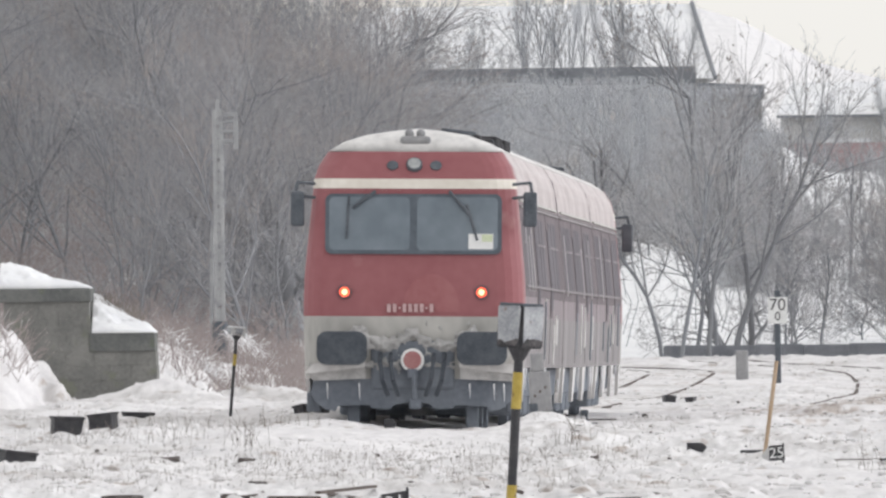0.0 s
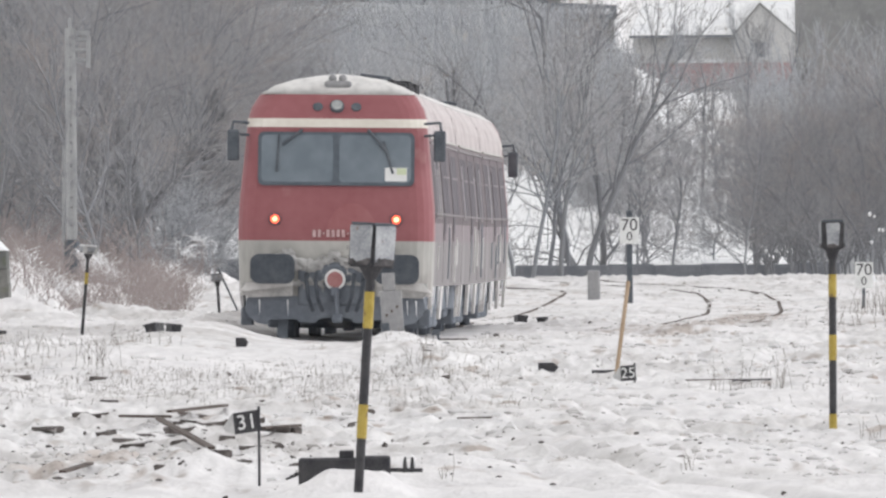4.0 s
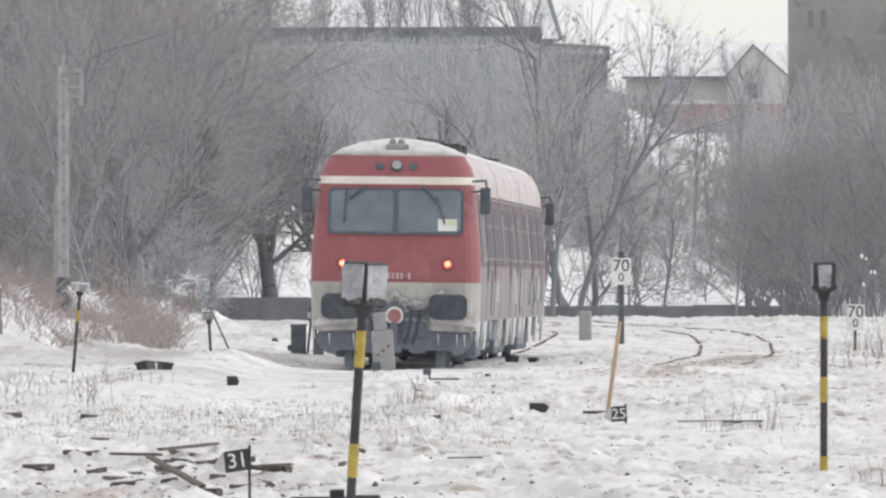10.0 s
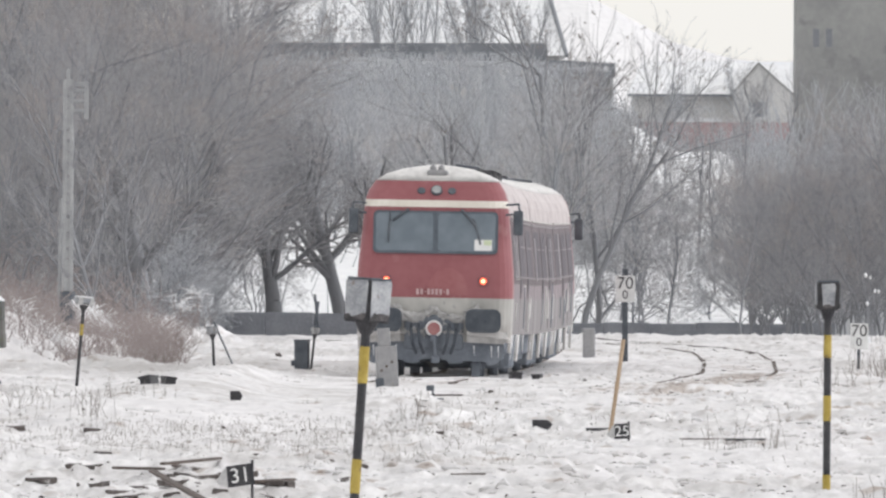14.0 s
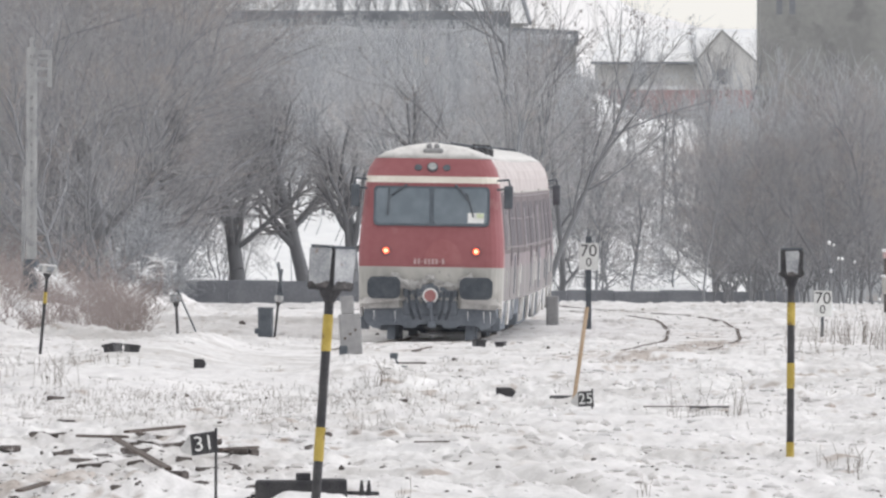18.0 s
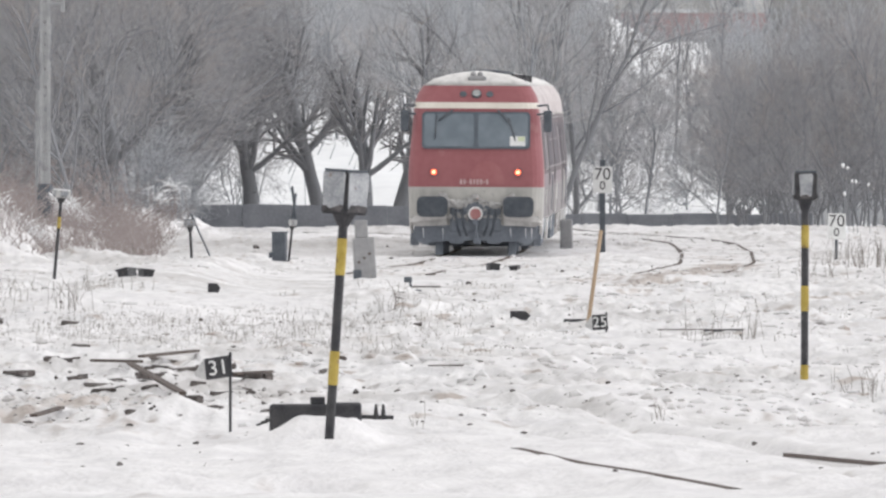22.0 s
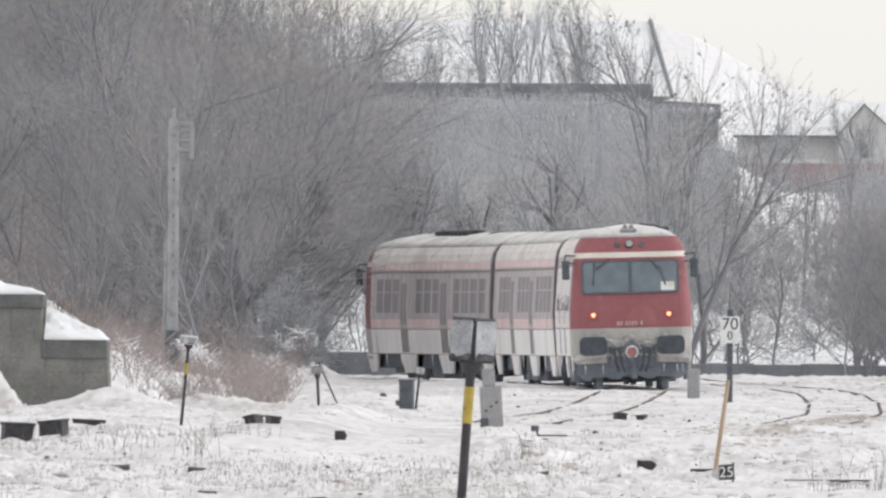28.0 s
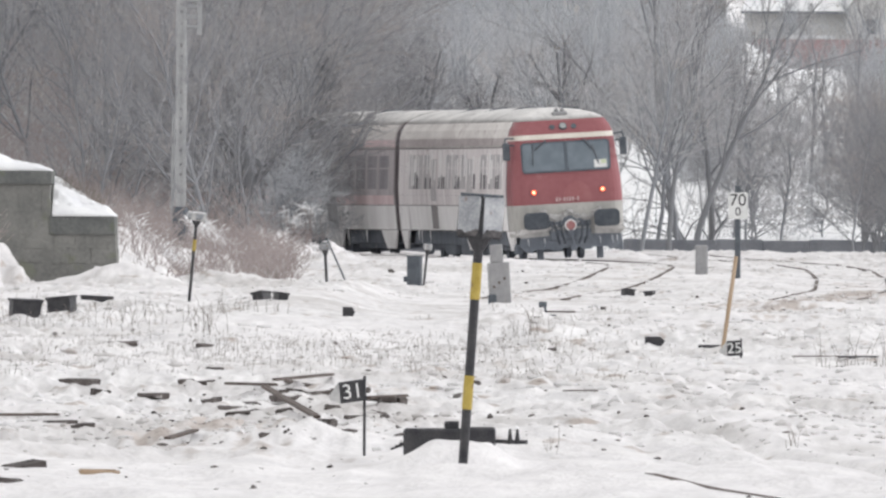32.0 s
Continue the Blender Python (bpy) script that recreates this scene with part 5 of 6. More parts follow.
def build_tower():
    y = 735.0
    xa, xb, top = 12.09, 18.30, 11.96
    t = thing("tower", "grey plastered tower block with slit windows", "tower", (0, y, 0))
    part("wall", box(new_bm(), xa, xb, 0, 6, 2.0, top), PLASTER, t, "stained grey plaster wall")
    for u in (1444, 1467):
        x = (u - 784) / 38000 * y
        w = part("window", box(new_bm(), x - 0.10, x + 0.10, -0.012, 0.05, 9.91, 10.53), TAR, t, "narrow dark slit window")
    for a, b, hh in ((xa - 0.04, xa + 1.9, 0.10), (xa + 2.1, xa + 2.7, 0.22), (xa + 2.8, xb, 0.14)):
        part("parapet", box(new_bm(), a, b, -0.05, 6.05, top, top + hh, 0.03), CONCRETE, t, "broken parapet")
    part("roof_snow", box(new_bm(), xa + 0.1, xb - 0.1, 0.1, 5.8, top, top + 0.13, 0.03), SNOW, t)
    # far snow-covered hill behind the village
    bm = new_bm()
    pts = [(-14.15, 30.80), (1.01, 34.59), (11.31, 35.41), (16.17, 34.09), (21.22, 31.43), (25.64, 28.91), (32.59, 27.01), (64.17, 24.49), (300, 2), (-300, 2), (-49.52, 25.75)]
    crest, foot = [], []
    for x, z in sorted(pts):
        crest.append(bm.verts.new((x * 1.12, 2688, 1.75 + (z - 1.75) * 1.12)))
        foot.append(bm.verts.new((x, 2200, 1.0)))
    for i in range(len(pts) - 1):
        bm.faces.new((foot[i], foot[i + 1], crest[i + 1], crest[i]))
    tagged(link("backdrop_hill", bm, SNOW_CLEAN), "distant snow-covered hill", "hill", kind="structure")


build_barn()
build_long_building()
build_house()
build_tower()


# ---------------------------------------------------------------- low hedge and walls behind the line
def build_hedges():
    rnd = random.Random(6)
    for xa, xb, y, top, nm in ((-6.64, 0.47, 632.0, 0.89, "dark low wall behind the line, edged with snow"), (2.00, 11.50, 628.0, 0.63, "dark low clipped hedge behind the line")):
        t = thing("low_wall", nm, "wall", ((xa + xb) / 2, y, 0))
        w = (xb - xa) / 2
        n = int(w * 2 / 1.2)
        for k in range(n):
            a = -w + 2 * w * k / n
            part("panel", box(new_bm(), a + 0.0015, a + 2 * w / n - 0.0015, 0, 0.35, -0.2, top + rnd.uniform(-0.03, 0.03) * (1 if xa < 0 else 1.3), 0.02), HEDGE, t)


build_hedges()
# ---------------------------------------------------------------- things standing in the yard
def lantern_post(x, y, top, bands, turn, lean, label, box_w=0.185, box_h=0.31, r=0.031, head=None):
    """A points lamp on a striped post; top: height of the lamp's top, bands: (height, height, yellow)."""
    g = lie(x, y)
    t = thing("points_lamp", label, "signal lamp", (x, y, g), (0, lean, 0), "striped points lamps")
    neck = top - g - box_h
    pole = part("pole", tube(new_bm(), (0, 0, -0.3), (0, 0, neck), r, n=12), BLACK, t, "black tubular post")
    for a, b in bands:
        part("yellow_band", tube(new_bm(), (0, 0, a - g), (0, 0, min(b - g, neck - 0.02)), r + 0.003, n=12), YELLOW, pole, "worn yellow painted band")
    m = Matrix.Rotation(radians(turn), 4, "Z")
    bm = new_bm()
    hw0, hw1 = (box_w * 0.50, box_w * 0.49) if turn < 0 else (box_w * 0.48, box_w * 0.52)
    pts = []
    for z, w in ((neck + 0.03, hw0), (neck + box_h - 0.02, hw1)):
        pts.append([bm.verts.new(m @ Vector((sx * w, sy * w, z))) for sx, sy in ((-1, -1), (1, -1), (1, 1), (-1, 1))])
    bm.faces.new(pts[0][::-1])
    bm.faces.new(pts[1])
    for i in range(4):
        bm.faces.new((pts[0][i], pts[0][(i + 1) % 4], pts[1][(i + 1) % 4], pts[1][i]))
    bmesh.ops.bevel(bm, geom=bm.edges[:], offset=0.012, segments=2, affect="EDGES")
    case = part("lamp_case", bm, head or BLACK, t, "pale sheet-metal lamp case" if head else "black sheet-metal lamp case")
    for k in range(4):
        mm = m @ Matrix.Rotation(radians(90 * k), 4, "Z")
        bm = new_bm()
        z0, z1 = neck + 0.045, neck + box_h - (0.022 if turn < 0 else 0.03)
        w0, w1 = (hw0 * 0.80, hw1 * 0.88) if turn < 0 else (hw0 * 0.52, hw1 * 0.62)
        jag = random.Random(k + int(x * 10))
        cut = [(w0 - 2 * w0 * i / 6, z0 + (z1 - z0) * (0.07 + 0.13 * jag.random())) for i in range(7)]
        pane = part("opal_pane", outline(bm, [(-w1, z1 - 0.006), cut[6]] + cut[5:0:-1] + [cut[0], (w1, z1 - 0.02), (w1 * 0.8, z1)], -hw1 - 0.006, -hw0 + 0.01, mm), ENAMEL, case, "dirty white opal pane")
        part("rusted_foot", outline(new_bm(), [(-w0, z0), (w0 * 0.7, z0), (w0, z0 + 0.03)] + cut, -hw1 - 0.005, -hw0 + 0.01, mm), PANE_RUST, pane, "rusty sooted lower edge")
    part("lid", box(new_bm(), -hw1 + 0.008, hw1 - 0.008, -hw1 + 0.008, hw1 - 0.008, neck + box_h - 0.024, neck + box_h - 0.006, 0.004, m), SNOW if "snow-capped" in label else DARK, case)
    part("socket", tube(new_bm(), (0, 0, neck - 0.05), (0, 0, neck + 0.035), r + 0.006, hw0 * 0.72, 12), BLACK, t, "funnel-shaped socket")
    return t


def digits_plate(x, y, text, w, h, foot, turn, label, lean=3):
    """A wedge-backed number plate on a thin stake; foot: height of the plate's lower edge over the snow."""
    g = lie(x, y)
    t = thing("number_marker", label, "marker", (x, y, g), (0, 0, turn), "numbered points markers")
    part("stake", tube(new_bm(), (w / 2 - 0.012, 0.03, -0.2), (w / 2 - 0.012, 0.03, foot + h + 0.02), 0.010, n=8), BLACK, t, "thin dark iron stake")
    tip = Matrix.Translation((w / 2, 0, foot)) @ Matrix.Rotation(radians(-lean), 4, "Y")
    p = part("plate", outline(new_bm(), [(-w, 0), (0.006, 0), (-0.006, h), (-w * 0.97, h)], 0.0, 0.02, tip), BLACK, t, "black enamel number plate")
    part("side_plate", outline(new_bm(), [(-w, 0), (-w * 0.97, h), (-w - 0.075, 0.06), (-w - 0.07, 0.035)], 0.004, 0.03, tip), GREYBOX, t, "grey slanting side plate")
    figures = lettering(text, h * 0.98, WHITE, p, tip @ Vector((-w * 0.50, -0.004, h * 0.48)))
    figures.rotation_euler = (0, radians(-lean), 0)
    return t


def speed_sign(x, y, w, h, z0, post_w, lean, label, post_top):
    g = lie(x, y)
    t = thing("speed_sign", label, "sign", (x, y, g), (0, lean, 0), "white speed boards")
    part("post", box(new_bm(), -post_w / 2, post_w / 2, 0.02, 0.02 + post_w, -0.3, post_top - g, 0.01), DARK, t, "dark weathered post")
    b = part("board", box(new_bm(), -w / 2, w / 2, 0.0, 0.02, z0 - g, z0 - g + h, 0.006), WHITE, t, "white board with black figures")
    lettering("70", h * 0.64, BLACK, b, (0, -0.004, z0 - g + h * 0.70))
    lettering("0", h * 0.46, BLACK, b, (0, -0.004, z0 - g + h * 0.27))
    return t


def build_signals():
    x, y = -0.61, 142.8
    k = y / 38000
    lantern_post(x, y, 1.75 + 14 * k, [(1.75 - 175 * k, 1.75 - 110 * k), (1.75 - 370 * k, 1.75 - 310 * k)], -42, 3.8, "leaning black and yellow points lamp with white panes", 0.228, 0.335)
    x, y = 3.22, 179.8
    k = y / 38000
    lantern_post(x, y, 1.75 + 10 * k, [(1.75 - 128 * k, 1.75 - 88 * k), (1.75 - 240 * k, 1.75 - 195 * k), (1.75 - 370 * k, 1.75 - 335 * k)], 3, 0.3, "upright black and yellow points lamp with a white pane", 0.185, 0.285)
    x, y = -5.49, 322.5
    k = y / 38000
    lantern_post(x, y, 1.75 - 22 * k, [(1.75 - 92 * k, 1.75 - 72 * k)], 20, 5.0, "small leaning points lamp with a snow-capped head", 0.22, 0.17, 0.024, GREYBOX)
    x, y = -3.81, 358.8
    k = y / 38000
    p = lantern_post(x, y, 1.75 - 75 * k, [], 10, -3.0, "short dark marker post with a diagonal strut", 0.17, 0.17, 0.024, CONCRETE)
    part("strut", tube(new_bm(), (0.03, 0, 0.75), (0.32, 0.1, 0.0), 0.016, n=8), DARK, p, "thin diagonal strut")
    x, y = -2.59, 423.8
    k = y / 38000
    lantern_post(x, y, 1.75 - 75 * k, [], 10, 6.0, "thin leaning marker post with a pale head", 0.15, 0.18, 0.024, GREYBOX)
    digits_plate(-1.40, 150.0, "31", 0.185, 0.15, 0.385, 8, "black marker with the white number 31 on a stake", 8)
    x, y = 1.83, 217.8
    digits_plate(x, y, "25", 0.155, 0.155, 0.10, 4, "black marker with the white number 25 on a stake")
    speed_sign(4.00, 470.0, 0.433, 0.581, 1.37, 0.125, 0.0, "white speed board 70 on a dark timber post", 2.10)
    speed_sign(8.53, 440.0, 0.371, 0.533, 0.44, 0.06, 1.0, "white speed board 70 on a thin post", 0.94)
    # yellow stick leaning in front of the speed board
    x, y = 1.77, 228.5
    tagged(link("yellow_stake", tube(new_bm(), (x, y, lie(x, y) - 0.1), (x + 0.16, y, 1.17), 0.022, n=8), PALE_WOOD), "leaning pale yellow wooden stake", "stake")


def build_boxes():
    # dark relay cabinet
    def crate(name, label, x, y, w, h, d, material, turn=0, lean=0, extra=0.0):
        t = thing(name, label, "box", (x, y, lie(x, y) + extra), (0, lean, turn))
        body = box(new_bm(), -w / 2, w / 2, 0, d, -0.08, h, 0.012)
        top = box(new_bm(), -w / 2 - 0.012, w / 2 + 0.012, -0.012, d + 0.012, h - 0.02, h + 0.012, 0.006)
        if lean:
            for b in (body, top):
                for v in b.verts:
                    v.co += Vector((vnoise(v.co.x * 7 + x, v.co.z * 9), 0, vnoise(v.co.x * 9, v.co.y * 5 + y))) * min(0.3 * h, 0.07)
        part("body", body, material, t)
        part("lid", top, material, t)
        return t
    x, y = -2.79, 423.8
    k = y / 38000
    t = crate("relay_cabinet", "dark blue-grey relay cabinet standing in the snow", x, y, 24 * k, 50 * k, 0.22, DARK, -12)
    part("bracket", box(new_bm(), -0.20, -0.12, 0, 0.08, 0.05, 0.16, 0.01), DARK, t)
    x, y = -0.68, 276.0
    k = y / 38000
    t = thing("equipment_case", "weathered pale grey sheet-metal case leaning on its post", "box", (x, y, lie(x, y)), (0, -3.5, 8))
    zb = 0.43 - lie(x, y)
    part("case", box(new_bm(), -18 * k, 18 * k, 0, 0.2, zb, zb + 72 * k, 0.012), CONCRETE, t, "scuffed pale grey panel")
    part("cap", box(new_bm(), -13 * k, 8 * k, 0.03, 0.17, zb + 72 * k, zb + 104 * k, 0.01), CONCRETE, t, "narrower pale upper panel")
    part("foot", box(new_bm(), -0.16, -0.06, -0.02, 0.1, zb - 0.02, zb + 0.12, 0.015), DARK, t, "dark clamp")
    part("leg", box(new_bm(), -0.05, 0.05, 0.05, 0.15, -0.3, zb + 0.05), DARK, t)
    for k2 in range(3):
        part("rust_mark", box(new_bm(), -0.10 + 0.07 * k2, -0.07 + 0.07 * k2, -0.004, 0.01, zb + 0.2 + 0.05 * k2, zb + 0.23 + 0.05 * k2), RAIL, t)
    x, y = 3.28, 480.0
    k = y / 38000
    t = thing("marker_stone", "squat pale concrete marker stone", "stone", (x, y, lie(x, y)))
    part("body", box(new_bm(), -11 * k, 11 * k, 0, 0.3, -0.2, 52 * k, 0.04), CONCRETE, t)
    # low dark boxes half buried in the snow
    for u, v, w, h, ang in ((-150, 610, 52, 27, 10), (-93, 600, 44, 24, -14), (-25, 583, 55, 9, 4), (259, 579, 19, 13, -20), (304, 580, 18, 12, 15), (917, 567, 18, 10, 12), (950, 568, 15, 7, -8), (-235, 660, 60, 18, 18)):
        x, y = place(u, v)
        k = y / 38000
        crate("junction_box", "low dark junction box half buried in snow", x, y, w * k, h * k, 0.35, BLACK, ang, ang * 0.5)
    # arrow-ended marker blocks
    for u, v, w, h in ((420, 606, 22, 16), (962, 657, 36, 15)):
        x, y = place(u, v)
        k = y / 38000
        t = thing("arrow_marker", "black block marker with a pointed end", "marker", (x, y, lie(x, y)))
        part("block", outline(new_bm(), [(-w * k / 2, 0.0), (w * k * 0.3, -0.01), (w * k / 2, h * k * 0.45), (w * k * 0.25, h * k), (-w * k / 2, h * k)], 0, 0.12), BLACK, t)
        part("peg", tube(new_bm(), (-w * k * 0.4, 0.05, -0.2), (-w * k * 0.4, 0.05, 0.02), 0.014, n=6), BLACK, t)
    # small points indicator beside the line
    x, y = -0.12, 288.5
    k = y / 38000
    t = thing("points_lever", "small dark points lever on a flat base", "lever", (x, y, lie(x, y) + 0.04))
    part("base", box(new_bm(), -19 * k, 19 * k, 0, 0.3, -0.05, 7 * k, 0.01), DARK, t)
    part("rod", tube(new_bm(), (4 * k, 0.1, 0), (-2 * k, 0.1, 22 * k), 0.014, n=6), DARK, t)
    part("flag", box(new_bm(), -12 * k, 2 * k, 0.09, 0.11, 20 * k, 30 * k, 0.004), DARK, t)
    # iron rods lying on the snow
    for (u0, v0), (u1, v1), r in (((1040, 660), (1132, 677), 3.0), ((1205, 675), (1292, 676), 1.1), ((1288, 676), (1356, 678), 2.8), ((800, 742), (868, 755), 1.4), ((820, 600), (760, 610), 1.5)):
        xa, ya = place(u0, v0)
        xb, yb = (u1 - 784) / 38000 * ya, ya + 0.3
        k = ya / 38000
        crest = max(lie(xa + (xb - xa) * q / 8, ya + (yb - ya) * q / 8) for q in range(9)) + r * k * 0.6
        tagged(link("iron_rod", tube(new_bm(), (xa, ya, crest), (xb, yb, crest), r * k, n=7), RAIL if r < 2.5 else BLACK), "rusty iron rod lying on the snow", "rod")


def place(u, v):
    """Where the line of sight u, v (1/38 mrad units) meets the yard."""
    ys = np.arange(100, 690, 0.5)
    low = np.nonzero(1.75 - (v - 400) / 38000 * ys < ground((u - 784) / 38000 * ys, ys))[0]
    y = float(ys[low[0]]) if len(low) else 690.0
    return (u - 784) / 38000 * y, y


def build_point_machine():
    x, y = -0.70, 141.0
    g = lie(x, y)
    t = thing("points_machine", "black points machine half covered by drifted snow", "points machine", (x, y + 6.0, 0.0))
    part("case", box(new_bm(), -0.33, 0.30, 0, 0.45, -0.1, 0.185, 0.02), BLACK, t, "black cast case")
    part("end_case", box(new_bm(), 0.08, 0.30, -0.05, 0.5, -0.05, 0.195, 0.02), BLACK, t)
    part("cover", box(new_bm(), -0.05, 0.05, 0.05, 0.3, 0.18, 0.235, 0.008), BLACK, t)
    part("rod", tube(new_bm(), (0.28, 0.1, 0.10), (0.52, 0.1, 0.095), 0.014, n=6), BLACK, t)
    for dx in (0.40, 0.45):
        part("bolt", tube(new_bm(), (dx, 0.1, 0.08), (dx, 0.1, 0.185), 0.022, 0.008, 7), BLACK, t, "upright bolt")
    for k in range(4):
        part("cable", tube(new_bm(), (-0.33 - 0.03 * k, 0.2, 0.1 - 0.02 * k), (-0.30, 0.2, 0.08), 0.008, n=5), BLACK, t)


def timber(x, y, w, h, d, ang, tilt=0, material=None, label="weathered timber piece lying in the snow"):
    t = box(new_bm(), -w / 2, w / 2, -d / 2, d / 2, -0.03, h, 0.012)
    rnd = random.Random(int(x * 100 + y * 10))
    low, bend = rnd.uniform(0.25, 0.8), rnd.uniform(-0.25, 0.25)
    if rnd.random() < 0.5:
        low = -low
    for v in t.verts:
        a = v.co.x / w + 0.5
        v.co.z *= (1 - a + a * low) if low > 0 else (a - (1 - a) * low)
        v.co.y += bend * d * (a - 0.5) ** 2 * 4
        v.co += Vector((rnd.uniform(-1, 1), rnd.uniform(-1, 1), rnd.uniform(-1, 1))) * 0.010
    ob = link("timber", t, material or TIMBER)
    ob.matrix_world = pose(x, y, lie(x, y), 0, tilt, ang)
    return tagged(ob, label, "timber", "loose timbers")


def build_debris():
    for u, v, w, h, d, ang, tilt in ((70, 757, 34, 12, 0.5, 20, 10), (178, 760, 22, 16, 0.4, -15, 0), (212, 772, 40, 8, 0.4, 10, 0), (320, 757, 70, 13, 0.5, 8, 2), (375, 750, 60, 8, 0.4, -8, -3), (508, 757, 18, 16, 0.4, 20, 0), (480, 768, 55, 9, 0.4, -6, 0), (378, 797, 18, 13, 0.3, 30, 12), (640, 724, 26, 15, 0.14, 10, 0), (612, 750, 22, 12, 0.4, 10, -8), (780, 668, 16, 10, 0.3, 0, 0), (275, 824, 24, 11, 0.25, 0, 0),
                                  (-150, 880, 62, 22, 0.5, 15, -6), (-185, 905, 45, 16, 0.4, -10, 4), (20, 660, 48, 6, 0.4, 6, 0), (165, 662, 30, 7, 0.4, -4, 0), (185, 710, 28, 6, 0.3, 10, 0), (-60, 735, 60, 16, 0.5, -12, 8), (-20, 748, 30, 10, 0.4, 8, 0), (-90, 800, 50, 9, 0.5, 10, -3), (-50, 812, 26, 10, 0.3, 25, 0)):
        x, y = place(u, v)
        k = y / 38000
        timber(x, y, w * k, h * k * 0.5, d * 0.6, ang * 1.3, tilt * 0.6)
    rnd = random.Random(19)
    for _ in range(14):
        u, v = rnd.gauss(330, 110), rnd.uniform(728, 800)
        x, y = place(u, v)
        k = y / 38000
        timber(x, y, rnd.uniform(14, 48) * k, rnd.uniform(1.5, 3.5) * k, 0.05, rnd.uniform(-20, 20), rnd.uniform(-8, 8), None, "small dark splinter of timber in the snow")
    x, y = place(-20, 890)
    timber(x, y, 0.25, 0.025, 0.1, 6, 4, PALE_WOOD, "fresh reddish plank lying on the snow")
    # crossing rails half buried on the left
    for (u0, v0), (u1, v1) in (((205, 752), (290, 738)), ((290, 738), (390, 716)), ((310, 728), (402, 752)), ((270, 776), (365, 792)), ((100, 850), (150, 826)), ((-200, 800), (-95, 790)), ((455, 770), (520, 752))):
        xa, ya = place(u0, v0)
        xb, yb = place(u1, v1)
        k = ya / 38000
        bm = new_bm()
        box(bm, -0.5, 0.5, -0.5, 0.5, -0.5, 0.5, 0.08)
        d = Vector((xb - xa, yb - ya, 0))
        ob = link("old_rail", bm, RAIL)
        ob.matrix_world = Matrix.Translation(((xa + xb) / 2, (ya + yb) / 2, max(lie(xa, ya), lie(xb, yb), lie((xa + xb) / 2, (ya + yb) / 2)) + 0.02)) @ Matrix.Rotation(math.atan2(d.y, d.x), 4, "Z") @ Matrix.Diagonal((d.length, 0.06, 5 * k, 1))
        tagged(ob, "length of old rusty rail lying on trodden snow", "rail")
    # stones
    rnd = random.Random(12)
    bmr = new_bm()
    bmesh.ops.create_icosphere(bmr, subdivisions=2, radius=1.0)
    for v in bmr.verts:
        v.co *= 1 + 0.5 * noise.noise(v.co * 1.3)
    first = link("stone", bmr, TIMBER)
    mesh = first.data
    n = 0
    while n < 45:
        u, v = rnd.uniform(-260, 1700), 520 + 420 * rnd.random() ** 1.1
        x, y = place(u, v)
        if abs(x - float(main_x(y))) < 1.6 and y < 470 and y > 250:
            continue
        ob = first if n == 0 else new("stone", mesh)
        s = y / 38000 * rnd.choice((1.5, 2, 2, 2.5, 3, 4.5))
        ob.matrix_world = Matrix.Translation((x, y, lie(x, y))) @ Euler((rnd.uniform(0, 6), rnd.uniform(0, 6), rnd.uniform(0, 6))).to_matrix().to_4x4() @ Matrix.Diagonal((s * 1.4, s * 1.4, s, 1))
        tagged(ob, "small dark stone on the snow", "stone", "scattered stones")
        n += 1


